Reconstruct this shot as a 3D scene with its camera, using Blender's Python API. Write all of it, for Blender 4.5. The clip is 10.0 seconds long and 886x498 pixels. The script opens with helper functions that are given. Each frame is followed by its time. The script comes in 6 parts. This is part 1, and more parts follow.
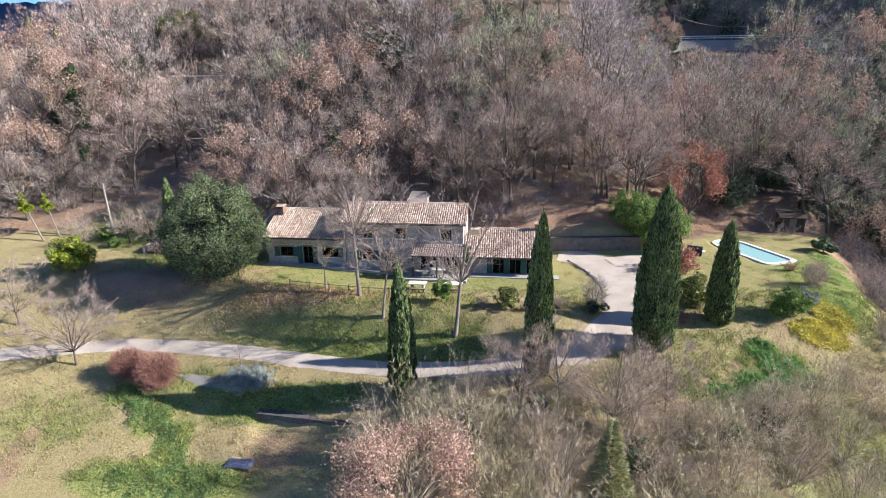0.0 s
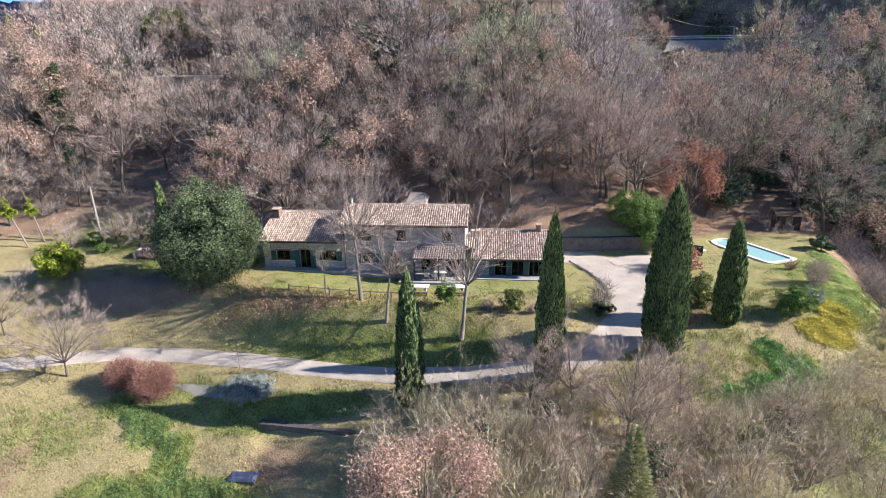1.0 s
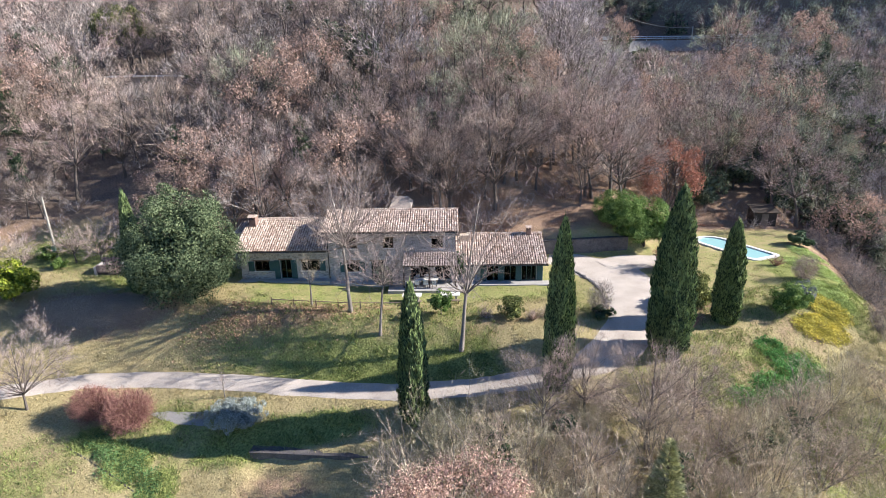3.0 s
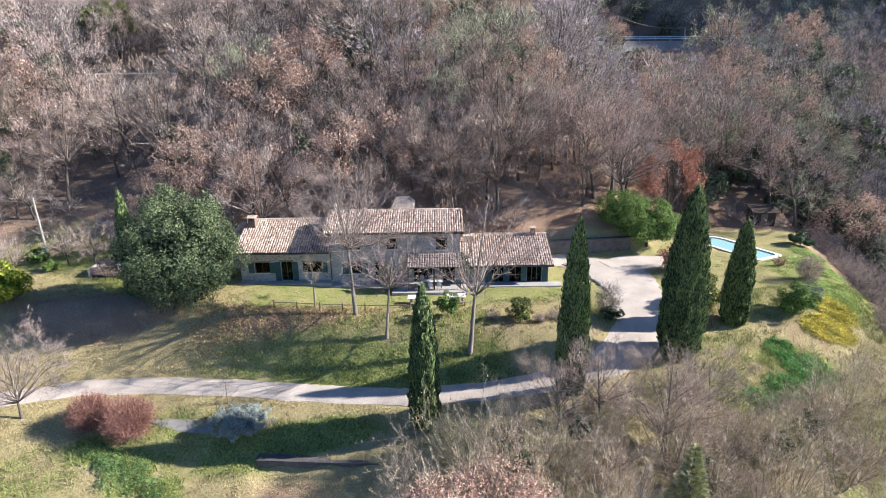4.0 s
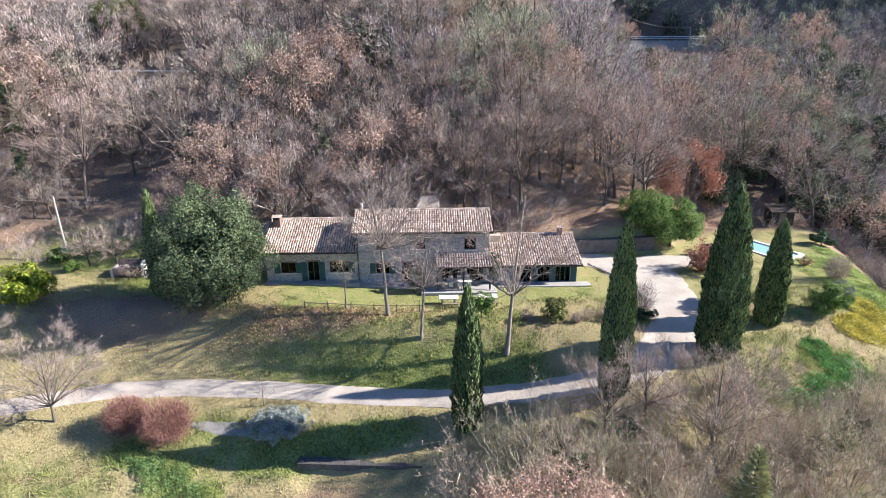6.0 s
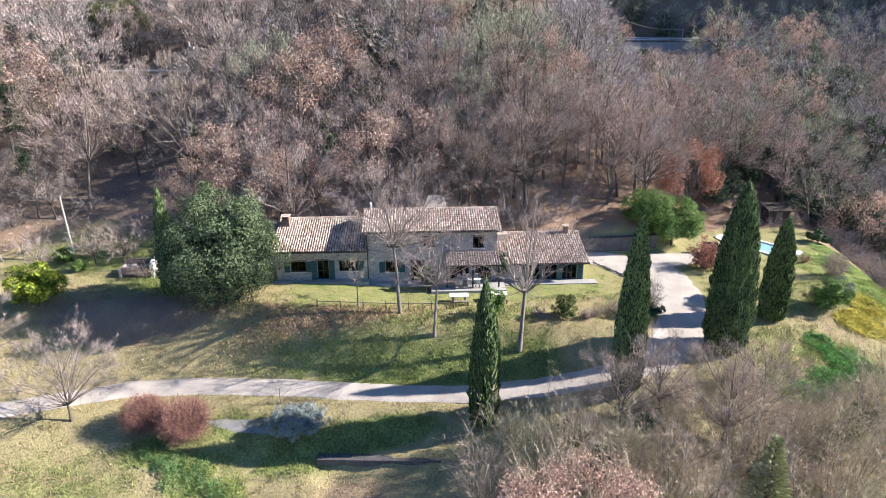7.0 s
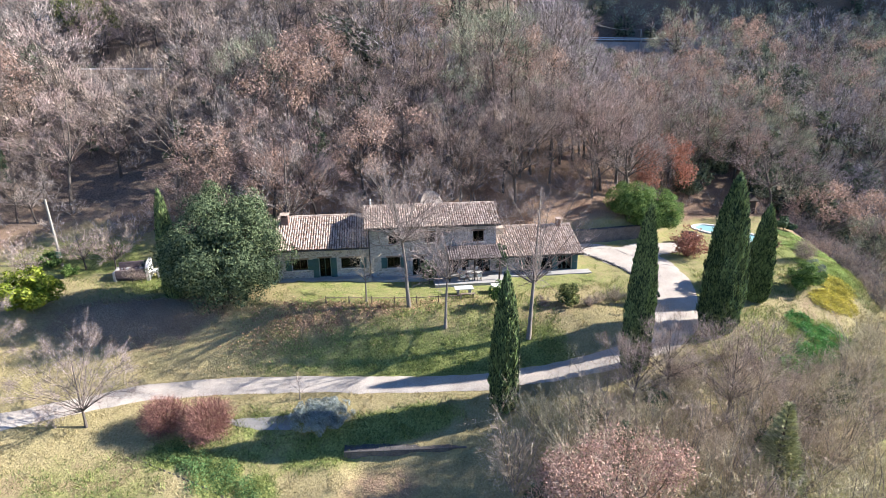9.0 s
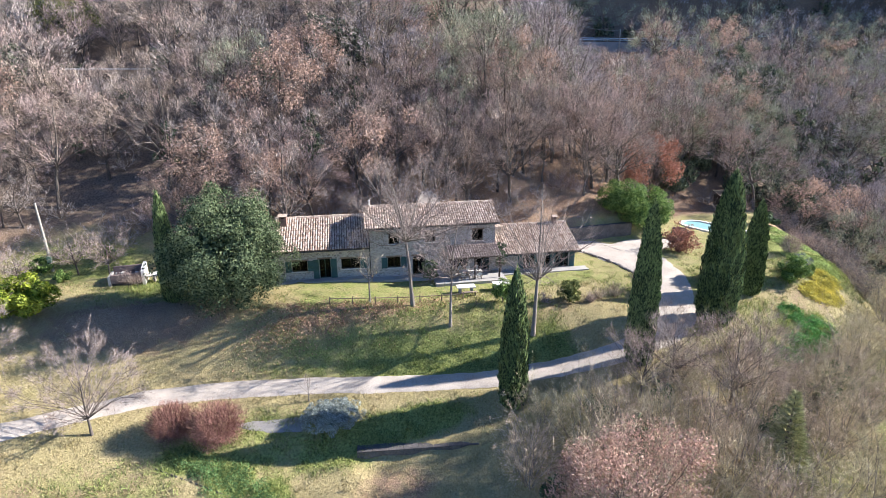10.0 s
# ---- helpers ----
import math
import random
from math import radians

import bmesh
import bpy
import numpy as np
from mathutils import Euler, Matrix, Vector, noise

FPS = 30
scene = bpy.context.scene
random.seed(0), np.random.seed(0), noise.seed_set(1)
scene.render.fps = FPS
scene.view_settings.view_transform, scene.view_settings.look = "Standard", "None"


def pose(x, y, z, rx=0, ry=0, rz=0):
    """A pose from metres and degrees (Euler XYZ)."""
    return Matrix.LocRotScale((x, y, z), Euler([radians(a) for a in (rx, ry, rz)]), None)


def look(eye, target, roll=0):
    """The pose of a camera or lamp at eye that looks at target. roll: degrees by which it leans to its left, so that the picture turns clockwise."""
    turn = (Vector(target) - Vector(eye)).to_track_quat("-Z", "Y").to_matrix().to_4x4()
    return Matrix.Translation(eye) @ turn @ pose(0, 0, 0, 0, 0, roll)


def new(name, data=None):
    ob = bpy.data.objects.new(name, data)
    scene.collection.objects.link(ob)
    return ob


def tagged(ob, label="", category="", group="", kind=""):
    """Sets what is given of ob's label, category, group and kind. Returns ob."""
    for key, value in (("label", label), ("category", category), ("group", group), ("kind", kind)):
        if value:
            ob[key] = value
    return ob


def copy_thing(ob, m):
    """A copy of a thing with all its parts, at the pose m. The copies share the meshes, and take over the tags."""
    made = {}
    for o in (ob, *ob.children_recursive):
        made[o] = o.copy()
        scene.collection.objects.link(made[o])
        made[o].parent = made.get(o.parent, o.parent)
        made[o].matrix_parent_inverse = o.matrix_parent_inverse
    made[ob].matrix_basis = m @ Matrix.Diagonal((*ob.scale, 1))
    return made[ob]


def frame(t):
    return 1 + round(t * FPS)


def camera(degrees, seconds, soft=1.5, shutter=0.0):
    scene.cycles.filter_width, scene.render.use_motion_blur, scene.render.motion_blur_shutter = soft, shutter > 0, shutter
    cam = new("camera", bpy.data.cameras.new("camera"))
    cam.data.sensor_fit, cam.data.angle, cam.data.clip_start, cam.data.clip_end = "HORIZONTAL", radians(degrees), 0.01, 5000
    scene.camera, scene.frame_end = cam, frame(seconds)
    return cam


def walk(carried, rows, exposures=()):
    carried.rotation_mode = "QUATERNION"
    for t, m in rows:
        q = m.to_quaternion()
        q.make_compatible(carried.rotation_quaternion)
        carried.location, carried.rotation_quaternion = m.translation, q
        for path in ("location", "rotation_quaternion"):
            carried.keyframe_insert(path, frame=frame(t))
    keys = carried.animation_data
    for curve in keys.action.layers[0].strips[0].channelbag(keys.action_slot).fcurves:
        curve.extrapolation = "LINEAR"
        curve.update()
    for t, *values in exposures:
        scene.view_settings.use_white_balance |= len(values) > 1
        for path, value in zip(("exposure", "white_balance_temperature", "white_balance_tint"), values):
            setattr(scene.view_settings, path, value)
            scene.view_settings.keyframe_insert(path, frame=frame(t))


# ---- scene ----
cam = camera(79.0, 10.0, soft=0.9)
PATH = [
    (0, (1.486, 0.077, 21.159), (1.438, 1.985, 20.563), -0.7),
    (0.5, (0.519, 0.567, 21.112), (0.491, 2.475, 20.515), -0.7),
    (1, (-0.369, 1.141, 21.038), (-0.361, 3.051, 20.443), -0.8),
    (1.5, (-1.217, 1.824, 21.022), (-1.165, 3.732, 20.427), -0.8),
    (2, (-2.106, 2.541, 21.021), (-2.011, 4.448, 20.426), -0.8),
    (2.5, (-2.88, 3.145, 20.999), (-2.752, 5.05, 20.404), -0.8),
    (3.8, (-4.93, 4.562, 20.829), (-4.729, 6.461, 20.235), -0.9),
    (4, (-5.281, 4.748, 20.825), (-5.076, 6.646, 20.229), -0.7),
    (4.5, (-6.168, 5.158, 20.859), (-5.953, 7.055, 20.262), -0.7),
    (5, (-7.057, 5.499, 20.856), (-6.833, 7.394, 20.258), -0.6),
    (5.5, (-7.936, 5.624, 20.804), (-7.71, 7.518, 20.205), -0.5),
    (6, (-8.883, 5.635, 20.782), (-8.654, 7.529, 20.183), -0.5),
    (6.2, (-9.281, 5.572, 20.776), (-9.051, 7.467, 20.179), -0.4),
    (7.5, (-12.179, 5.138, 20.769), (-11.87, 7.021, 20.169), -0.4),
    (8, (-13.359, 4.966, 20.759), (-13.01, 6.841, 20.158), -0.4),
    (8.5, (-14.618, 4.865, 20.743), (-14.232, 6.733, 20.142), -0.4),
    (9, (-15.867, 4.876, 20.708), (-15.441, 6.735, 20.106), -0.4),
    (9.5, (-17.059, 4.96, 20.723), (-16.589, 6.809, 20.121), -0.5),
    (10, (-18.281, 5.202, 20.728), (-17.774, 7.04, 20.125), -0.5),
]
walk(cam, [(t, look(eye, target, roll)) for t, eye, target, roll in PATH], [(0, 1.22, 6290, 12.5), (2.5, 1.34, 6250, 12), (5, 1.44, 6210, 11.5), (10, 1.56, 6190, 11)])

# ---- light ----
SUN_ELEV, SUN_AZ = 28.0, -3.0   # degrees; azimuth from +x towards +y
world = bpy.data.worlds.new("sky")
scene.world = world
world.use_nodes = True
wt = world.node_tree
sky = wt.nodes.new("ShaderNodeTexSky")
sky.sky_type, sky.sun_disc = "NISHITA", False
sky.sun_elevation, sky.sun_rotation = radians(SUN_ELEV), radians(90 - SUN_AZ)
sky.air_density, sky.dust_density, sky.ozone_density = 1.0, 0.3, 10.0
wt.links.new(sky.outputs[0], wt.nodes["Background"].inputs[0])
wt.nodes["Background"].inputs[1].default_value = 0.078
sun = new("sun", bpy.data.lights.new("sun", "SUN"))
sun.data.energy, sun.data.angle, sun.data.color = 5.0, radians(0.55), (1.0, 0.94, 0.855)
a, e = radians(SUN_AZ), radians(SUN_ELEV)
sun.matrix_world = look((60 * math.cos(a) * math.cos(e), 55 + 60 * math.sin(a) * math.cos(e), 60 * math.sin(e)), (0, 55, 0))

# ---- materials ----


def surface(name, dark, light, scale=1.0, fine=12.0, rough=0.85, bump=0.4, bump_scale=20.0, vary=0.0, by="", through_light=0.0, metal=0.0, spec=0.3):
    """Two-scale mottled surface; by: 'object' or 'island' gives every piece its own shade."""
    m = bpy.data.materials.new(name)
    m.use_nodes = True
    nt = m.node_tree
    n, link = nt.nodes, nt.links.new
    p = n["Principled BSDF"]
    geo = n.new("ShaderNodeNewGeometry")
    big, small = n.new("ShaderNodeTexNoise"), n.new("ShaderNodeTexNoise")
    for tex, s, d in ((big, scale, 3), (small, fine, 4)):
        tex.inputs["Scale"].default_value, tex.inputs["Detail"].default_value = s, d
        link(geo.outputs["Position"], tex.inputs["Vector"])
    add = n.new("ShaderNodeMath")
    add.operation = "MULTIPLY_ADD"
    add.inputs[1].default_value = 0.55
    link(small.outputs[0], add.inputs[0])
    half = n.new("ShaderNodeMath")
    half.operation, half.inputs[1].default_value = "MULTIPLY", 0.45
    link(big.outputs[0], half.inputs[0])
    link(half.outputs[0], add.inputs[2])
    last = add.outputs[0]
    if vary:
        src = n.new("ShaderNodeObjectInfo").outputs["Random"] if by == "object" else geo.outputs["Random Per Island"]
        v = n.new("ShaderNodeMath")
        v.operation, v.inputs[1].default_value = "MULTIPLY_ADD", vary
        link(src, v.inputs[0])
        link(last, v.inputs[2])
        w = n.new("ShaderNodeMath")
        w.operation, w.inputs[1].default_value = "SUBTRACT", vary / 2
        link(v.outputs[0], w.inputs[0])
        last = w.outputs[0]
    ramp = n.new("ShaderNodeValToRGB")
    ramp.color_ramp.elements[0].position, ramp.color_ramp.elements[1].position = 0.3, 0.7
    ramp.color_ramp.elements[0].color, ramp.color_ramp.elements[1].color = (*dark, 1), (*light, 1)
    link(last, ramp.inputs[0])
    link(ramp.outputs[0], p.inputs["Base Color"])
    p.inputs["Roughness"].default_value, p.inputs["Metallic"].default_value = rough, metal
    p.inputs["Specular IOR Level"].default_value = spec
    if bump:
        tex, b = n.new("ShaderNodeTexNoise"), n.new("ShaderNodeBump")
        tex.inputs["Scale"].default_value, tex.inputs["Detail"].default_value = bump_scale, 4
        link(geo.outputs["Position"], tex.inputs["Vector"])
        b.inputs["Strength"].default_value, b.inputs["Distance"].default_value = bump, 0.05
        link(tex.outputs[0], b.inputs["Height"])
        link(b.outputs[0], p.inputs["Normal"])
    if through_light:
        tr, mix = n.new("ShaderNodeBsdfTranslucent"), n.new("ShaderNodeMixShader")
        link(ramp.outputs[0], tr.inputs[0])
        mix.inputs[0].default_value = through_light
        link(p.outputs[0], mix.inputs[1])
        link(tr.outputs[0], mix.inputs[2])
        link(mix.outputs[0], n["Material Output"].inputs[0])
    return m


BARK = surface("bark", (0.045, 0.037, 0.031), (0.17, 0.14, 0.12), 0.6, 9, bump=0.8, vary=0.3, by="object")
PALE_BARK = surface("pale_bark", (0.12, 0.10, 0.085), (0.31, 0.27, 0.23), 0.8, 9, bump=0.6)
TWIG_GREY = surface("grey_twigs", (0.105, 0.088, 0.078), (0.56, 0.475, 0.425), 0.12, 0.5, bump=0, vary=0.55, by="island")
TWIG_PINK = surface("reddish_twigs", (0.14, 0.094, 0.083), (0.62, 0.47, 0.415), 0.12, 0.5, bump=0, vary=0.55, by="island")
TWIG_BROWN = surface("brown_twigs", (0.11, 0.082, 0.066), (0.58, 0.455, 0.375), 0.12, 0.5, bump=0, vary=0.55, by="island")
# Mauve-grey twig colour, tinted further to imitate haze over the eastern wood.
TWIG_HAZE_MAUVE = surface("haze_mauve_twigs", (0.115, 0.10, 0.104), (0.55, 0.475, 0.475), 0.12, 0.5, bump=0, vary=0.55, by="island")
TWIG_PALE = surface("pale_twigs", (0.15, 0.117, 0.095), (0.63, 0.505, 0.41), 0.12, 0.5, bump=0, vary=0.55, by="island")
TWIG_WARM = surface("warm_brown_twigs", (0.22, 0.17, 0.125), (0.63, 0.505, 0.39), 0.3, 1.5, bump=0, vary=0.7, by="island")
RUSSET_LEAF = surface("russet_oak_leaves", (0.25, 0.155, 0.12), (0.68, 0.46, 0.37), 0.35, 2.0, bump=0, vary=0.6, by="island", through_light=0.25)
BRAMBLE = surface("bramble_canes", (0.05, 0.045, 0.046), (0.36, 0.335, 0.33), 0.5, 2.0, bump=0, vary=0.7, by="island")
HERB_LEAF = surface("herb_leaves", (0.045, 0.09, 0.03), (0.19, 0.31, 0.11), 0.6, 3, bump=0, vary=0.6, by="island", through_light=0.25)
TWIG_STRAW = surface("straw_twigs", (0.27, 0.22, 0.15), (0.72, 0.60, 0.44), 0.3, 1.5, bump=0, vary=0.75, by="island")
TWIG_OLIVE = surface("olive_twigs", (0.24, 0.21, 0.125), (0.68, 0.60, 0.39), 0.3, 1.5, bump=0, vary=0.75, by="island")
TWIG_MOSS = surface("lichened_twigs", (0.10, 0.105, 0.065), (0.52, 0.53, 0.37), 0.12, 0.5, bump=0, vary=0.55, by="island")
TWIG_LAWN = surface("pinkish_grey_twigs", (0.15, 0.115, 0.10), (0.47, 0.375, 0.33), 0.3, 1.5, bump=0, vary=0.6, by="island")
LITTER_LEAF = surface("fallen_oak_leaves", (0.20, 0.105, 0.065), (0.60, 0.38, 0.24), 0.35, 2.0, bump=0, vary=0.6, by="island", through_light=0.15)
OAK_LEAF = surface("dry_oak_leaves", (0.25, 0.165, 0.125), (0.61, 0.43, 0.34), 0.3, 2.0, bump=0, vary=0.5, by="island", through_light=0.25)
RUST_LEAF = surface("rust_leaves", (0.24, 0.10, 0.07), (0.55, 0.29, 0.205), 0.5, 3.0, bump=0, vary=0.5, by="island", through_light=0.2)
HOLM_LEAF = surface("holm_oak_leaves", (0.022, 0.042, 0.022), (0.235, 0.285, 0.15), 0.7, 4.0, rough=0.8, bump=0, vary=0.55, by="island", through_light=0.15, spec=0.08)
CYPRESS_LEAF = surface("cypress_scales", (0.02, 0.04, 0.018), (0.25, 0.325, 0.12), 0.8, 3.0, rough=0.7, bump=0, vary=0.6, by="island", through_light=0.15)
LAUREL_LEAF = surface("laurel_leaves", (0.04, 0.09, 0.02), (0.27, 0.38, 0.11), 0.6, 3.0, rough=0.6, bump=0, vary=0.6, by="island", through_light=0.25, spec=0.15)
LIME_LEAF = surface("yellow_green_leaves", (0.10, 0.15, 0.01), (0.36, 0.40, 0.05), 0.8, 3.0, rough=0.5, bump=0, vary=0.5, by="island", through_light=0.3)
WOOD_GREEN = surface("grey_green_ivy", (0.035, 0.05, 0.032), (0.185, 0.215, 0.13), 0.4, 2.0, rough=0.8, bump=0, vary=0.6, by="island", through_light=0.15)
GREY_LEAF = surface("grey_green_leaves", (0.12, 0.145, 0.13), (0.46, 0.50, 0.46), 0.8, 5.0, bump=0, vary=0.5, by="island", through_light=0.1)
IVY_LEAF = surface("ivy_leaves", (0.02, 0.042, 0.02), (0.115, 0.17, 0.08), 0.4, 2.0, rough=0.75, bump=0, vary=0.5, by="island", through_light=0.15)

# ---- ground shape ----
def sstep(a, b, x):
    t = np.clip((x - a) / (b - a), 0, 1)
    return t * t * (3 - 2 * t)


def soft(x, k=1.5):
    return np.logaddexp(0, x / k) * k


# centre line of the gravel road: x, y, height
RX = [-90, -62, -48, -37.4, -31.8, -25, -19.2, -12.9, -5.8, 1.7, 8.3, 12.2, 16]
RY = [33, 39.5, 43.5, 46.7, 48, 48, 47.0, 45.2, 43.2, 42.0, 41.4, 42.2, 44]
RZ = [-2.4, -2.8, -3.1, -3.5, -3.7, -3.9, -3.97, -3.9, -3.63, -3.03, -1.97, -1.4, -1.0]


def height(x, y):
    """Ground height at x, y (arrays)."""
    x, y = np.asarray(x, float), np.asarray(y, float)
    yr, zr = np.interp(x, RX, RY), np.interp(x, RX, RZ)
    terrace = 0.6 * sstep(-6, -20, x) + 0.9 * sstep(-28, -44, x) * sstep(52, 66, y)
    crest = np.interp(x, [-45, -34, -25, -10, 2, 10, 16], [57, 56.5, 55, 51.3, 48.4, 46.4, 46])
    u = np.clip((y - yr - 1.5) / (crest - yr - 1.5), 0, 1)
    bank = zr + (terrace - zr) * (0.35 * u + 0.65 * u * u * (3 - 2 * u))
    down = zr - 0.27 * soft(yr - 2.0 - y, 0.8)
    down = down - 0.85 * sstep(42.4, 39.8, y) * sstep(-26, -20, x) * sstep(0, -5, x)
    down = down - 0.6 * sstep(-16.5, -14.5, x) * sstep(-4, -7, x) * sstep(-0.1, -0.5, y - 39.7 + 0.176 * (x + 15.6))
    left = np.where(y > yr, bank, down)
    edge = np.interp(x, [10, 14, 18, 26, 34, 40, 50], [43.5, 41.5, 41.5, 44.5, 47, 50, 56])
    rim = np.interp(y, [40, 44, 47.6, 54.6, 59, 63.2, 69, 75], [35, 37, 39.5, 43.5, 46, 47.8, 51, 54])
    flat = -1.3 + 1.3 * sstep(42, 53, y)
    fall = np.maximum(0.42 * soft(edge - y, 1.0), 0.7 * soft(x - rim, 0.8) * sstep(90, 70, y))
    right = flat - np.minimum(fall, 11)
    z = left + (right - left) * sstep(9.5, 15, x)
    z = np.maximum(z, -12 - 0.02 * np.abs(y))
    foot = np.interp(x, [-80, -44, -20, 0, 14, 25, 31, 40, 60], [62, 68, 66.5, 64.8, 66.2, 66.9, 71, 77, 76])
    slope = np.interp(x, [-70, -40, -15, 8, 24, 30, 45, 90], [0.45, 0.62, 0.78, 0.78, 0.76, 0.55, 0.35, 0.335])
    rise = slope * soft(y - foot, 1.2)
    rise = rise + 2.1 * sstep(65.9, 66.6, y) * sstep(4, 10, x) * sstep(29, 25, x) * sstep(130, 80, y)   # held by the yard wall
    cap = np.interp(x, [-150, -80, -30, 10], [31, 41, 60, 90])
    rise = cap * np.tanh(rise / cap)
    rise += 0.55 * soft(y - 186, 4) * sstep(10, 60, x)
    # Far slope steepened so that it turns away from the sun.
    rise += 1.3 * soft(x - 66 - 0.1 * (y - 180), 5) * sstep(172, 196, y)
    rise += np.minimum(1.6 * soft(x - 190, 8), 150) * sstep(132, 152, y)   # added ridge, out of view to the east, to shade the far slope
    return z + rise

# ---- mesh tools ----


def np_mesh(name, groups, material, smooth=False):
    """One mesh from (verts, faces) arrays; faces of one width per group."""
    vs, loops, totals, off = [], [], [], 0
    for v, f in groups:
        v, f = np.asarray(v, np.float32).reshape(-1, 3), np.asarray(f, np.int32)
        if not len(f):
            continue
        vs.append(v)
        loops.append((f + off).ravel())
        totals.append(np.full(len(f), f.shape[1], np.int32))
        off += len(v)
    v, lo, to = np.concatenate(vs), np.concatenate(loops), np.concatenate(totals)
    me = bpy.data.meshes.new(name)
    me.vertices.add(len(v))
    me.vertices.foreach_set("co", v.ravel())
    me.loops.add(len(lo))
    me.loops.foreach_set("vertex_index", lo)
    me.polygons.add(len(to))
    me.polygons.foreach_set("loop_start", np.concatenate(([0], np.cumsum(to)[:-1])).astype(np.int32))
    me.polygons.foreach_set("loop_total", to)
    me.polygons.foreach_set("use_smooth", np.full(len(to), smooth))
    me.update(calc_edges=True)
    if material:
        me.materials.append(material)
    return me


def frames_of(d):
    """Two unit vectors square to each direction in d."""
    d = d / np.maximum(np.linalg.norm(d, axis=1, keepdims=True), 1e-9)
    ref = np.where(np.abs(d[:, 2:3]) < 0.9, [[0, 0, 1.0]], [[1.0, 0, 0]])
    u = np.cross(d, ref)
    u /= np.linalg.norm(u, axis=1, keepdims=True)
    return u, np.cross(d, u)


def tubes(segs, n):
    """Tapered prisms from rows x0 y0 z0 x1 y1 z1 r0 r1."""
    s = np.asarray(segs, float).reshape(-1, 8)
    u, w = frames_of(s[:, 3:6] - s[:, :3])
    a = np.arange(n) * 2 * np.pi / n
    ring = u[:, None] * np.cos(a)[None, :, None] + w[:, None] * np.sin(a)[None, :, None]
    v = np.concatenate((s[:, None, :3] + ring * s[:, None, 6:7], s[:, None, 3:6] + ring * s[:, None, 7:8]), 1)
    i = np.arange(n)
    f = np.stack((i, (i + 1) % n, (i + 1) % n + n, i + n), 1)
    return v.reshape(-1, 3), (f[None] + (np.arange(len(s)) * 2 * n)[:, None, None]).reshape(-1, 4)


def cones(p, d, r):
    """Thin three-sided spikes from p along d, r wide at the foot."""
    u, w = frames_of(d)
    r = np.broadcast_to(np.asarray(r, float).reshape(-1, 1), (len(p), 1))
    v = np.stack((p + u * r, p + (-0.5 * u + 0.87 * w) * r, p + (-0.5 * u - 0.87 * w) * r, p + d), 1)
    f = np.array([[0, 1, 3], [1, 2, 3], [2, 0, 3]])
    return v.reshape(-1, 3), (f[None] + (np.arange(len(p)) * 4)[:, None, None]).reshape(-1, 3)


def slivers(rng, p, d, r):
    """Hair-thin twigs or blades: one narrow triangle each, turned at random."""
    u, w = frames_of(d)
    t = rng.uniform(0, 6.283, (len(p), 1))
    s = (u * np.cos(t) + w * np.sin(t)) * np.broadcast_to(np.asarray(r, float).reshape(-1, 1), (len(p), 1))
    v = np.stack((p - s, p + s, p + d), 1)
    return v.reshape(-1, 3), np.arange(len(p) * 3).reshape(-1, 3)


def twig_ball(rng, size, n, length, r, low=0.15):
    """A rounded cloud of fine twigs over an ellipsoid that stands on z = 0."""
    u = unit(rng, n)
    lump = 1 + 0.1 * np.sin(u[:, :1] * 7 + u[:, 2:] * 5) + 0.08 * np.sin(u[:, 1:2] * 11 - u[:, 2:] * 6)
    p = u * size * lump * rng.uniform(0.55, 0.98, (n, 1))
    p[:, 2] += size[2] * (1 - low)
    d = (u * 0.55 + unit(rng, n) * 0.6 + [0, 0, 0.35]) * length * rng.uniform(0.4, 1.2, (n, 1))
    keep = p[:, 2] > 0.05
    return slivers(rng, p[keep], d[keep], r)


def leaves(rng, p, nrm, size):
    """Small folded leaves (two triangles each) at p, roughly facing nrm."""
    n = len(p)
    d = nrm + rng.normal(0, 0.55, (n, 3))
    u, w = frames_of(d)
    t = rng.uniform(0, 6.28, (n, 1))
    a, b = u * np.cos(t) + w * np.sin(t), w * np.cos(t) - u * np.sin(t)
    s = size * rng.uniform(0.6, 1.3, (n, 1))
    dn = d / np.linalg.norm(d, axis=1, keepdims=True)
    v = np.stack((p - a * s, p + b * s * 0.5 + dn * s * 0.2, p + a * s, p - b * s * 0.5 + dn * s * 0.2), 1)
    f = np.array([[0, 1, 2], [0, 2, 3]])
    return v.reshape(-1, 3), (f[None] + (np.arange(n) * 4)[:, None, None]).reshape(-1, 3)


def unit(rng, n):
    v = rng.normal(0, 1, (n, 3))
    return v / np.linalg.norm(v, axis=1, keepdims=True)


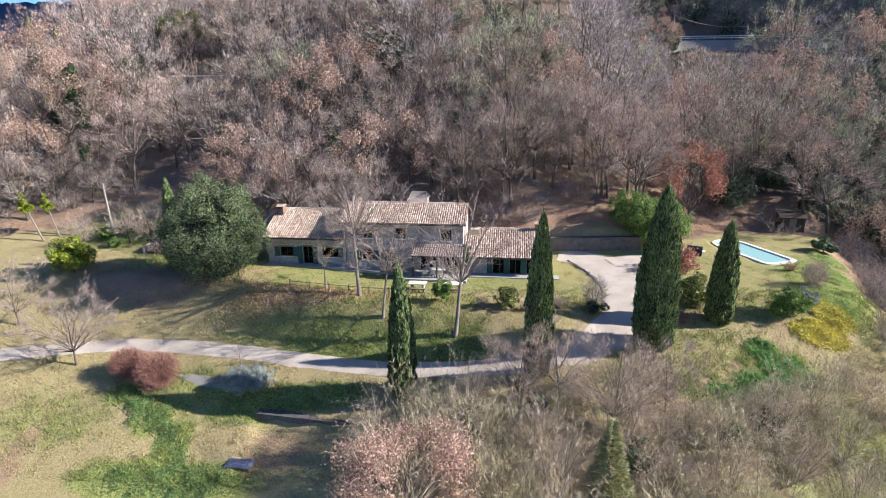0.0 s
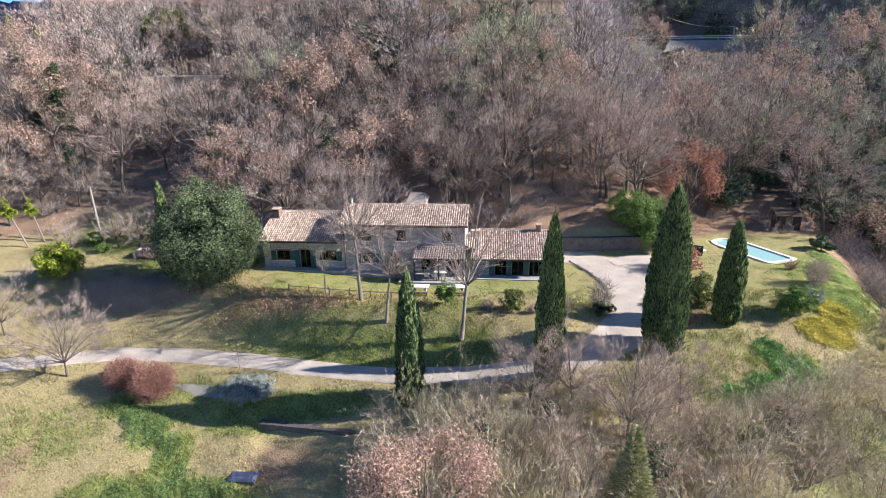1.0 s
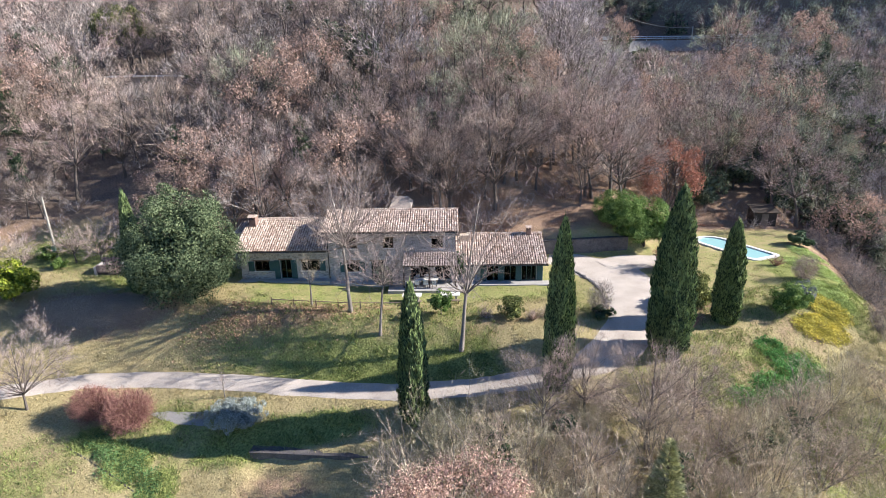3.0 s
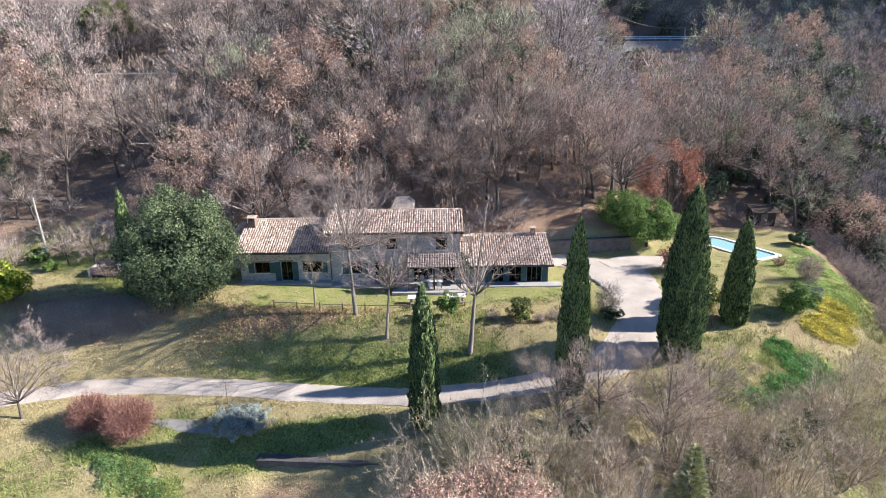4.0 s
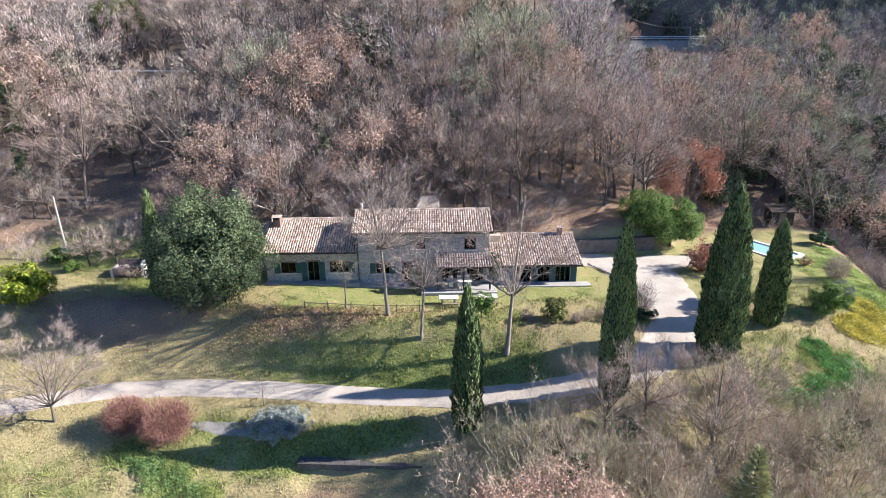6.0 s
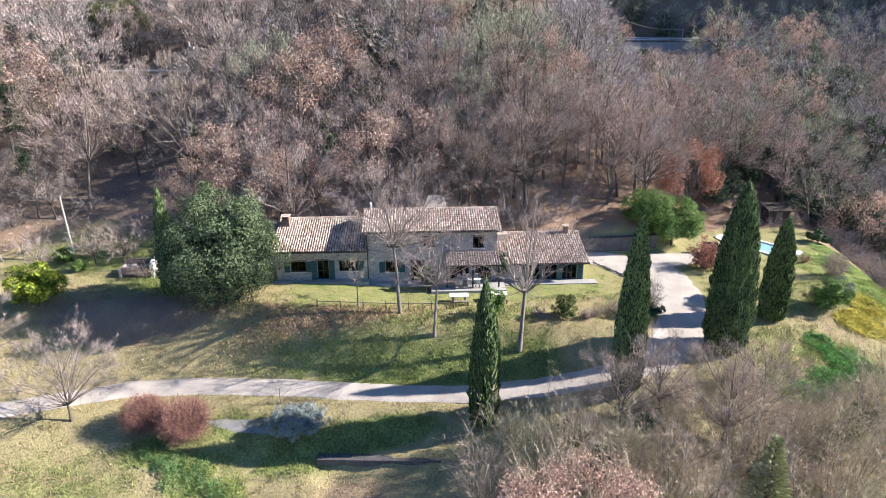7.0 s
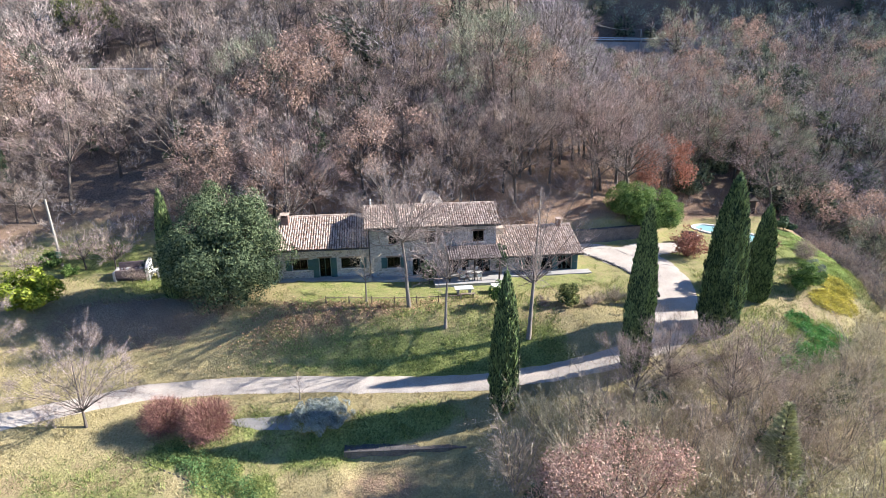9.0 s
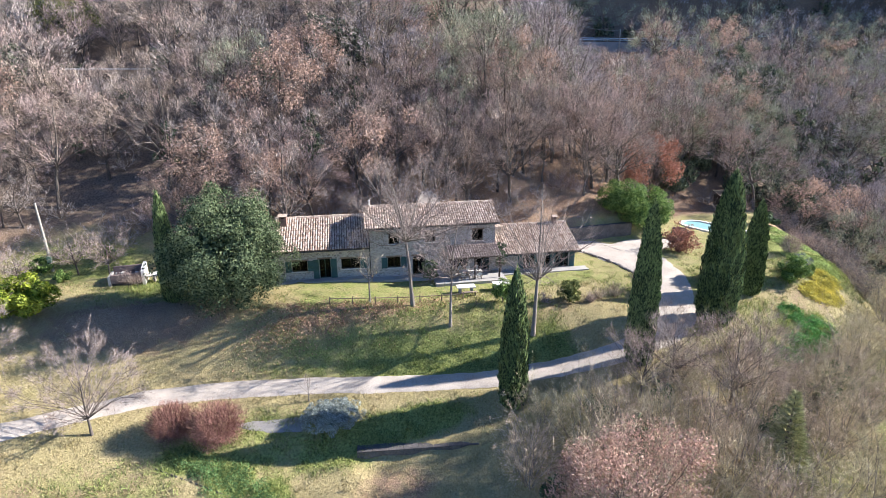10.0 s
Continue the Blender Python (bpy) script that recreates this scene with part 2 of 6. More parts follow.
def grow(rng, h, r, clear=0.35, limbs=9, spread=0.34, subs=5, twigs=380, twig=1.1, twig_r=0.02, stems=0, lean=0.03, rise=(0.35, 1.1), dome=0.0):
    """A bare tree: trunk segments, limb segments, branch segments and twig spikes (p, d)."""
    trunk, big, mid = [], [], []
    pts = [np.zeros(3)]
    if not stems:
        drift = rng.normal(0, lean, 3)
        for i in range(7):
            drift = drift + rng.normal(0, lean, 3)
            pts.append(pts[-1] + np.array([drift[0], drift[1], 1]) * h * 0.125)
        rr = [r * (1.25 if i == 0 else 1) * (1 - 0.125 * i) for i in range(8)]
        trunk = [(*pts[i], *pts[i + 1], rr[i], rr[i + 1]) for i in range(7)]
    count = stems or limbs
    for i in range(count):
        az = i * 2.4 + rng.uniform(-0.5, 0.5)
        if stems:
            start = np.array([math.cos(az), math.sin(az), 0]) * 0.25 * rng.uniform(0.2, 1.2) * h / 5
            length, el, r0 = h * rng.uniform(0.65, 0.95), rng.uniform(*rise), r
        else:
            t = clear + (0.97 - clear) * (i + rng.uniform(0, 1)) / count
            k = min(t * 7, 6.99)
            start = pts[int(k)] + (pts[int(k) + 1] - pts[int(k)]) * (k % 1)
            length = h * spread * (1.25 - 0.75 * t) * rng.uniform(0.7, 1.3)
            el, r0 = rise[0] + (rise[1] - rise[0]) * t + rng.uniform(-0.2, 0.2), r * 0.5 * (1.1 - 0.6 * t)
        d = np.array([math.cos(az) * math.cos(el), math.sin(az) * math.cos(el), math.sin(el)])
        goal = None
        if dome:
            lat = math.asin(min(1.0, -0.25 + 1.2 * (i + rng.uniform(0, 1)) / count))
            goal = np.array([math.cos(az) * math.cos(lat) * h * dome, math.sin(az) * math.cos(lat) * h * dome, h * (0.56 + 0.42 * math.sin(lat))]) * rng.uniform(0.82, 1.06)
            k = min(7 * max(clear, goal[2] / h - 0.3 - 0.25 * math.cos(lat)) / 0.875, 6.5)
            start = pts[int(k)] + (pts[int(k) + 1] - pts[int(k)]) * (k % 1)
            goal[:2] += start[:2]
            length = np.linalg.norm(goal - start) * 1.05
            d = (goal - start) / length + [0, 0, 0.3]
        p, rad = start, r0
        for j in range(4):
            if goal is not None:
                d = d * 0.4 + (goal - p) / max(np.linalg.norm(goal - p), 0.3)
            d = d + rng.normal(0, 0.16, 3) + [0, 0, 0.09]
            d /= np.linalg.norm(d)
            q = p + d * length / 4
            big.append((*p, *q, rad, rad * 0.72))
            for _ in range(max(1, round(subs / 3.0 * (0.5 if j == 0 else 1.2 if not dome else 0.6 + 0.35 * j)))):
                e = d * 0.6 + unit(rng, 1)[0] * 0.85 + [0, 0, 0.25]
                e /= np.linalg.norm(e)
                b = p + (q - p) * rng.uniform(0.2, 1)
                l2 = length * rng.uniform(0.22, 0.48)
                c = b + e * l2 * 0.5
                e2 = e + rng.normal(0, 0.3, 3) + [0, 0, 0.12]
                c2 = c + e2 / np.linalg.norm(e2) * l2 * 0.5
                mid.append((*b, *c, rad * 0.45, rad * 0.28))
                mid.append((*c, *c2, rad * 0.28, rad * 0.12))
            p, rad = q, rad * 0.72
    m = np.array(mid)
    k = rng.integers(0, len(m), twigs)
    s = m[k]
    f = rng.uniform(0.15, 1, (twigs, 1))
    tp = s[:, :3] + (s[:, 3:6] - s[:, :3]) * f
    sd = s[:, 3:6] - s[:, :3]
    sd /= np.linalg.norm(sd, axis=1, keepdims=True)
    td = sd * 0.55 + unit(rng, twigs) * 0.75 + [0, 0, 0.3]
    td *= twig * rng.uniform(0.45, 1.2, (twigs, 1)) / np.linalg.norm(td, axis=1, keepdims=True)
    return trunk, big, mid, (tp, td, np.full(twigs, twig_r))


def clusters(rng, size, n, flat=0.3, base=None):
    """Centres and radii of leaf masses that fill an ellipsoid of half-axes size, standing on z = 0."""
    u = unit(rng, n)
    u[:, 2] = np.where(u[:, 2] < -flat, -flat - 0.2 * (u[:, 2] + flat), u[:, 2])
    k = rng.uniform(0.62, 0.9, (n, 1))
    c = u * k * size
    c[:, 2] += size[2] * (flat + 0.45 if base is None else base)
    return c, np.min(size) * rng.uniform(0.2, 0.36, n)


def leaf_mass(rng, c, r, per, size, middle=None):
    """Leaves over the outsides of leaf masses."""
    n = len(c) * per
    k = np.repeat(np.arange(len(c)), per)
    u = unit(rng, n)
    if middle is not None:
        out = c[k] - middle
        u = u + 0.7 * out / np.maximum(np.linalg.norm(out, axis=1, keepdims=True), 0.01)
        u /= np.linalg.norm(u, axis=1, keepdims=True)
    p = c[k] + u * r[k, None] * rng.uniform(0.7, 1.12, (n, 1))
    p[:, 2] = np.maximum(p[:, 2], 0.03)
    return leaves(rng, p, u + [0, 0, 0.25], size)


def lathe(rng, prof, n=14, rough=0.1):
    """Closed lumpy body of revolution from (radius, z) rows."""
    prof = np.asarray(prof, float)
    a = np.arange(n) * 2 * np.pi / n
    rr = prof[:, :1] * (1 + rng.normal(0, rough, (len(prof), n)))
    v = np.stack((rr * np.cos(a), rr * np.sin(a), np.repeat(prof[:, 1:2], n, 1)), 2).reshape(-1, 3)
    f = [(j * n + i, j * n + (i + 1) % n, (j + 1) * n + (i + 1) % n, (j + 1) * n + i) for j in range(len(prof) - 1) for i in range(n)]
    return v, np.array(f)


def part(name, data, material, parent, label=""):
    """Link a bmesh or a mesh as one object under parent."""
    if isinstance(data, bmesh.types.BMesh):
        me = bpy.data.meshes.new(name)
        data.to_mesh(me)
        data.free()
        data = me
    if material and not data.materials:
        data.materials.append(material)
    ob = new(name, data)
    ob.parent = parent
    return tagged(ob, label) if label else ob


def thing(name, loc, label, category, group="", rz=0.0, scale=1.0):
    """The empty at the base of a thing."""
    ob = new(name)
    ob.matrix_world = pose(*loc, 0, 0, rz) @ Matrix.Scale(scale, 4)
    return tagged(ob, label, category, group)


def box(bm, x0, x1, y0, y1, z0, z1, bevel=0.0):
    r = bmesh.ops.create_cube(bm, size=1, matrix=Matrix.Translation(((x0 + x1) / 2, (y0 + y1) / 2, (z0 + z1) / 2)) @ Matrix.Diagonal((x1 - x0, y1 - y0, z1 - z0, 1)))
    if bevel:
        ed = {e for v in r["verts"] for e in v.link_edges}
        bmesh.ops.bevel(bm, geom=list(ed), offset=bevel, segments=1, affect="EDGES")
    return bm


def boxes(*rows, bevel=0.0):
    bm = bmesh.new()
    for row in rows:
        box(bm, *row, bevel)
    return bm


def h_at(x, y):
    return float(height(x, y))

# ---- ground ----


def blot(x, y, cx, cy, rx, ry, soft_edge=0.5):
    d = np.sqrt(((x - cx) / rx) ** 2 + ((y - cy) / ry) ** 2)
    return sstep(1 + soft_edge, 1 - soft_edge, d)


def cover(x, y):
    """How green, how strawy and how leaf-strewn the ground is."""
    yr = np.interp(x, RX, RY)
    foot = np.interp(x, [-80, -52, -44, -34, -27, -20, 0, 14, 26, 40, 60], [60, 68, 73, 71, 66, 65, 63.5, 66, 68, 74, 72])
    wood = sstep(-2, 3, y - foot) * (0.7 + 0.3 * sstep(-32, -25, x))
    green = 0.55 * sstep(51, 54, y) * sstep(-22, -18, x) * sstep(16, 12, x)
    green = np.maximum(green, (0.42 + 0.55 * sstep(6, 1.5, y - yr) * sstep(-22, -9, x)) * sstep(0, 2, y - yr) * sstep(56, 50, y) * sstep(-28, -20, x) * sstep(6, 3, x))
    green = np.maximum(green, 0.4 * sstep(9, 14, x) * sstep(44, 49, y))
    for cx, cy, rx, ry, k in ((-27.5, 41.2, 2.0, 1.2, 1.2), (-24.5, 39.2, 1.6, 2.0, 1.2), (-21.8, 36.8, 1.3, 2.2, 1.3), (-21, 33.2, 6.5, 1.9, 1.3), (-33, 38.5, 5, 3, 0.46), (-17, 40.2, 4, 1.6, 0.7), (-12, 40.6, 5.5, 1.2, 1.1), (-29, 62, 9, 4, 0.6), (29, 42, 3.4, 2.0, 1.4), (22, 39, 3, 1.6, 1.2), (-22, 42, 4, 2.5, 0.55), (40, 55, 2.5, 8, 1.0), (31, 33, 7, 5, 0.9), (42, 57, 5, 9, 0.7), (18, 31, 8, 5, 0.5), (-42, 68, 8, 4, 0.7), (23, 42, 9, 4, 0.5)):
        green = np.maximum(green, k * blot(x, y, cx, cy, rx, ry))
    litter = wood
    for cx, cy, rx, ry, k in ((-33, 55.5, 9, 3.2, 0.8), (-14, 52.0, 6.5, 1.6, 0.62), (24, 41.5, 9, 4.5, 0.42), (31, 45.5, 5, 3, 0.36), (14, 33, 18, 5.5, 0.35), (26, 48.5, 4, 2, 0.5), (4.5, 48, 4, 1.5, 0.4), (-13.2, 36.3, 3.2, 2.0, 0.6), (-33.2, 34.5, 1.3, 5, 0.55), (56, 54, 10, 18, 1.0), (-34, 40, 6, 1.5, 0.35)):
        litter = np.maximum(litter, k * blot(x, y, cx, cy, rx, ry))
    return green * (1 - wood), np.ones_like(green), litter


def axis(*runs):
    return np.unique(np.concatenate([np.arange(a, b, s) for a, b, s in runs]))


gx = axis((-1400, -240, 120), (-240, -70, 8), (-70, 66, 0.6), (66, 200, 6), (200, 1500, 120))
gy = axis((-400, 0, 60), (0, 20, 4), (20, 80, 0.6), (80, 230, 3), (230, 420, 12), (420, 1500, 120))
X, Y = np.meshgrid(gx, gy)
Z = height(X, Y) + 0.05 * np.sin(X * 1.9 + 1.3 * np.sin(Y * 0.8)) * np.sin(Y * 1.7 + np.sin(X * 0.6)) * sstep(-1, 2, np.abs(Y - np.interp(X, RX, RY)) - 1.5)
# the pool basin is sunk into the ground
POOL = (38.85, 66.2, radians(-72.5), 4.75, 1.9)   # centre, turn, half length, half width
pu = (X - POOL[0]) * math.cos(POOL[2]) + (Y - POOL[1]) * math.sin(POOL[2])
pv = -(X - POOL[0]) * math.sin(POOL[2]) + (Y - POOL[1]) * math.cos(POOL[2])
Z -= 1.6 * (np.maximum(np.abs(pu) - POOL[3], np.abs(pv) - POOL[4]) < 0.1)
nx, ny = len(gx), len(gy)
i, j = np.meshgrid(np.arange(nx - 1), np.arange(ny - 1))
q = (j * nx + i).ravel()
me = np_mesh("ground", [(np.stack((X, Y, Z), 2), np.stack((q, q + 1, q + nx + 1, q + nx), 1))], None, True)
gc, sc, lc = cover(X.ravel(), Y.ravel())
# Floor colour darkens into the wood, standing in for shade under the crowns.
crown_shade = sstep(4, 16, Y.ravel() - np.interp(X.ravel(), [-80, -44, -34, -20, 0, 14, 26, 40, 56, 60], [58, 63.5, 64, 66, 66, 70, 73, 79, 72, 50]))
att = me.attributes.new("cover", "FLOAT_COLOR", "POINT")
att.data.foreach_set("color", np.stack((gc, crown_shade, lc, np.ones_like(gc)), 1).astype(np.float32).ravel())


def ground_material():
    m = bpy.data.materials.new("meadow_and_leaf_litter")
    m.use_nodes = True
    nt = m.node_tree
    n, link = nt.nodes, nt.links.new
    p = n["Principled BSDF"]
    geo, at, sep = n.new("ShaderNodeNewGeometry"), n.new("ShaderNodeAttribute"), n.new("ShaderNodeSeparateColor")
    at.attribute_name = "cover"
    link(at.outputs["Color"], sep.inputs[0])

    def tex(scale, detail=5, rough=0.6):
        t = n.new("ShaderNodeTexNoise")
        t.inputs["Scale"].default_value, t.inputs["Detail"].default_value, t.inputs["Roughness"].default_value = scale, detail, rough
        link(geo.outputs["Position"], t.inputs["Vector"])
        return t.outputs[0]

    def ramp(src, c0, c1, a=0.35, b=0.65):
        r = n.new("ShaderNodeValToRGB")
        r.color_ramp.elements[0].position, r.color_ramp.elements[1].position = a, b
        r.color_ramp.elements[0].color, r.color_ramp.elements[1].color = (*c0, 1), (*c1, 1)
        link(src, r.inputs[0])
        return r.outputs[0]

    def blend(f, c0, c1):
        x = n.new("ShaderNodeMix")
        x.data_type = "RGBA"
        link(f, x.inputs[0]), link(c0, x.inputs[6]), link(c1, x.inputs[7])
        return x.outputs[2]

    def mask(src, noise_src, gain=2.5):
        a1 = n.new("ShaderNodeMath")
        a1.operation, a1.inputs[1].default_value = "SUBTRACT", 0.75
        link(noise_src, a1.inputs[0])
        a2 = n.new("ShaderNodeMath")
        a2.operation = "ADD"
        link(a1.outputs[0], a2.inputs[0]), link(src, a2.inputs[1])
        a3 = n.new("ShaderNodeMath")
        a3.operation, a3.inputs[1].default_value, a3.use_clamp = "MULTIPLY", gain, True
        link(a2.outputs[0], a3.inputs[0])
        return a3.outputs[0]

    straw = blend(tex(0.35), ramp(tex(7, 6, 0.7), (0.24, 0.18, 0.10), (0.51, 0.40, 0.235)), ramp(tex(5, 6, 0.7), (0.18, 0.16, 0.068), (0.42, 0.375, 0.165)))
    grass = ramp(tex(6, 6, 0.75), (0.065, 0.09, 0.025), (0.39, 0.40, 0.135))
    litter = blend(ramp(tex(0.35, 4), (0, 0, 0), (1, 1, 1), 0.42, 0.58), ramp(tex(14, 8, 0.85), (0.05, 0.034, 0.025), (0.50, 0.335, 0.23), 0.4, 0.62), ramp(tex(11, 8, 0.85), (0.07, 0.046, 0.03), (0.60, 0.405, 0.265), 0.4, 0.62))
    c = blend(mask(sep.outputs[0], tex(0.9)), straw, grass)
    c = blend(mask(sep.outputs[2], tex(0.6)), c, litter)
    # crown shade, painted as a darker brown
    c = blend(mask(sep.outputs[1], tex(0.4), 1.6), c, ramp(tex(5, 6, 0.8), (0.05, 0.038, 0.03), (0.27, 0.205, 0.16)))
    link(c, p.inputs["Base Color"])
    p.inputs["Roughness"].default_value, p.inputs["Specular IOR Level"].default_value = 0.95, 0.1
    b = n.new("ShaderNodeBump")
    b.inputs["Strength"].default_value, b.inputs["Distance"].default_value = 0.8, 0.15
    link(tex(5, 8, 0.75), b.inputs["Height"])
    link(b.outputs[0], p.inputs["Normal"])
    return m


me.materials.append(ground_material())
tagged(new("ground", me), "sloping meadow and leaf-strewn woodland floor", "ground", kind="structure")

GRAVEL = surface("pale_gravel", (0.31, 0.265, 0.225), (0.58, 0.51, 0.44), 0.5, 9, rough=0.95, bump=0.5, bump_scale=30)


def ribbon(path, name, lift, cols=9, seed=3):
    """A ragged-edged strip along (x, y, half width) rows, laid on the ground."""
    rng = np.random.default_rng(seed)
    p = np.array(path, float)
    s = np.concatenate(([0], np.cumsum(np.hypot(*np.diff(p[:, :2], axis=0).T))))
    t = np.arange(0, s[-1], 0.4)
    k = np.stack([np.interp(t, s, p[:, c]) for c in range(3)], 1)
    for _ in range(12):
        k[1:-1] = (k[:-2] + 2 * k[1:-1] + k[2:]) / 4
    d = np.gradient(k[:, :2], axis=0)
    d /= np.linalg.norm(d, axis=1, keepdims=True)
    nrm = np.stack((-d[:, 1], d[:, 0]), 1)
    w = np.linspace(-1, 1, cols)
    edge = np.stack([np.convolve(rng.normal(0, 0.11, len(t) + 6), np.ones(7) / 7, "valid") * 2 for _ in range(2)], 1)
    half = k[:, 2:3] + np.where(w[None] < 0, edge[:, :1], edge[:, 1:]) * np.abs(w[None])
    xy = k[:, None, :2] + nrm[:, None] * (w[None] * half)[..., None]
    z = height(xy[..., 0], xy[..., 1]) + lift * (1 - 0.9 * np.abs(w[None]) ** 6) - 0.03 * np.exp(-((np.abs(w[None]) - 0.5) / 0.15) ** 2)
    v = np.concatenate((xy, z[..., None]), 2)
    r, c = np.meshgrid(np.arange(len(t) - 1), np.arange(cols - 1), indexing="ij")
    b = (r * cols + c).ravel()
    return np_mesh(name, [(v, np.stack((b, b + 1, b + cols + 1, b + cols), 1))], GRAVEL, True)


ROAD = [(-90, 33, 1.2), (-62, 39.5, 1.2), (-48, 43.5, 1.2), (-37.4, 46.7, 1.2), (-31.8, 48, 1.2), (-25, 48, 1.2), (-19.2, 47.0, 1.2), (-12.9, 45.2, 1.2), (-5.8, 43.2, 1.2), (1.7, 42.0, 1.25), (8.3, 41.5, 1.4), (12.2, 42.4, 1.6), (15.8, 45.0, 2.0), (18.4, 49, 2.2), (20, 53, 2.6), (20.3, 57, 3.4), (19.6, 60.5, 4.2), (17.6, 63.0, 2.5), (14.0, 64.2, 1.2)]
tagged(new("gravel_road", ribbon(ROAD, "gravel_road", 0.10)), "pale gravel drive with worn wheel tracks", "road", kind="structure")
tagged(new("gravel_yard", ribbon([(20, 61.5, 2.0), (24, 62.3, 2.6), (29, 62.5, 1.6)], "gravel_yard", 0.14, seed=5)), "pale gravel parking place beside the drive", "road", kind="structure")

slab_me = ribbon([(-24.4, 43.5, 0.3), (-22.5, 43.1, 0.55), (-19.2, 42.5, 0.6)], "stone_paving", 0.07, seed=8)
# Pale paving with the grey shrub's shade put into its colour.
slab_me.materials[0] = surface("shade_darkened_paving", (0.20, 0.185, 0.175), (0.36, 0.335, 0.31), 0.8, 10, rough=0.9, bump=0.3)
tagged(new("stone_paving", slab_me), "pale paving patch darkened for shade on the meadow below the drive", "paving", kind="structure")

# ---- house ----


def stone_material():
    m = bpy.data.materials.new("rubble_stone_wall")
    m.use_nodes = True
    nt = m.node_tree
    n, link = nt.nodes, nt.links.new
    p = n["Principled BSDF"]
    geo = n.new("ShaderNodeNewGeometry")
    mp = n.new("ShaderNodeMapping")
    mp.inputs["Scale"].default_value = (3.2, 3.2, 5.0)
    link(geo.outputs["Position"], mp.inputs[0])
    edge, cell, noi = n.new("ShaderNodeTexVoronoi"), n.new("ShaderNodeTexVoronoi"), n.new("ShaderNodeTexNoise")
    edge.feature = "DISTANCE_TO_EDGE"
    noi.inputs["Scale"].default_value, noi.inputs["Detail"].default_value = 14, 5
    for t in (edge, cell):
        t.inputs["Scale"].default_value = 1.0
        link(mp.outputs[0], t.inputs["Vector"])
    link(geo.outputs["Position"], noi.inputs["Vector"])
    sep = n.new("ShaderNodeSeparateColor")
    link(cell.outputs["Color"], sep.inputs[0])
    r = n.new("ShaderNodeValToRGB")
    r.color_ramp.elements[0].color, r.color_ramp.elements[1].color = (0.31, 0.295, 0.28, 1), (0.57, 0.545, 0.52, 1)
    link(sep.outputs[0], r.inputs[0])
    mix = n.new("ShaderNodeMix")
    mix.data_type, mix.blend_type = "RGBA", "MULTIPLY"
    mix.inputs[0].default_value = 0.5
    link(r.outputs[0], mix.inputs[6]), link(noi.outputs["Color"], mix.inputs[7])
    k = n.new("ShaderNodeMath")
    k.operation, k.inputs[1].default_value = "GREATER_THAN", 0.06
    link(edge.outputs[0], k.inputs[0])
    mo = n.new("ShaderNodeMix")
    mo.data_type = "RGBA"
    mo.inputs[6].default_value = (0.50, 0.475, 0.45, 1)
    link(k.outputs[0], mo.inputs[0]), link(mix.outputs[2], mo.inputs[7])
    link(mo.outputs[2], p.inputs["Base Color"])
    p.inputs["Roughness"].default_value = 0.95
    b = n.new("ShaderNodeBump")
    b.inputs["Strength"].default_value, b.inputs["Distance"].default_value = 0.7, 0.06
    link(edge.outputs[0], b.inputs["Height"])
    link(b.outputs[0], p.inputs["Normal"])
    return m


STONE = stone_material()
PORCH_TILE = surface("mauve_porch_tiles", (0.20, 0.155, 0.14), (0.42, 0.345, 0.32), 0.8, 6, rough=0.95, bump=0.3)
PLASTER = surface("warm_plaster", (0.42, 0.33, 0.25), (0.60, 0.50, 0.40), 0.7, 8, bump=0.2)
TILE = surface("clay_tiles", (0.30, 0.205, 0.155), (0.68, 0.56, 0.47), 0.5, 5, rough=0.9, bump=0.3, vary=0.35, by="island")
DECK = surface("tile_channels", (0.07, 0.05, 0.04), (0.16, 0.115, 0.09), 0.8, 6, rough=0.95, bump=0.3)
TEAL = surface("teal_shutter_paint", (0.03, 0.075, 0.075), (0.06, 0.125, 0.122), 1.5, 12, rough=0.6, bump=0.1)
WOOD = surface("weathered_wood", (0.12, 0.085, 0.06), (0.32, 0.25, 0.19), 1.2, 14, rough=0.85, bump=0.4)
DARK_WOOD = surface("dark_wood", (0.035, 0.026, 0.02), (0.10, 0.075, 0.055), 1.2, 14, rough=0.8, bump=0.3)
CONCRETE = surface("pale_paving", (0.28, 0.265, 0.245), (0.46, 0.43, 0.40), 0.8, 10, rough=0.9, bump=0.25)
WHITE_STONE = surface("white_stone", (0.55, 0.52, 0.47), (0.78, 0.75, 0.70), 1.0, 12, rough=0.8, bump=0.2)
IRON = surface("dark_metal", (0.03, 0.032, 0.034), (0.08, 0.085, 0.09), 2, 15, rough=0.5, bump=0.1, metal=0.6)
# Near-black base colour stands in for the shade inside the rooms.
ROOM = surface("painted_dim_interior", (0.025, 0.025, 0.026), (0.055, 0.053, 0.052), 1, 6, bump=0)
GLASS = bpy.data.materials.new("window_glass")
GLASS.use_nodes = True
g = GLASS.node_tree.nodes["Principled BSDF"]
g.inputs["Base Color"].default_value, g.inputs["Roughness"].default_value = (0.20, 0.29, 0.31, 1), 0.04
g.inputs["Transmission Weight"].default_value, g.inputs["IOR"].default_value = 1.0, 1.22

HOUSE = thing("house", (-4.2, 59.05, 0), "long stone farmhouse with clay-tiled roofs and teal shutters", "house", rz=-6.0)


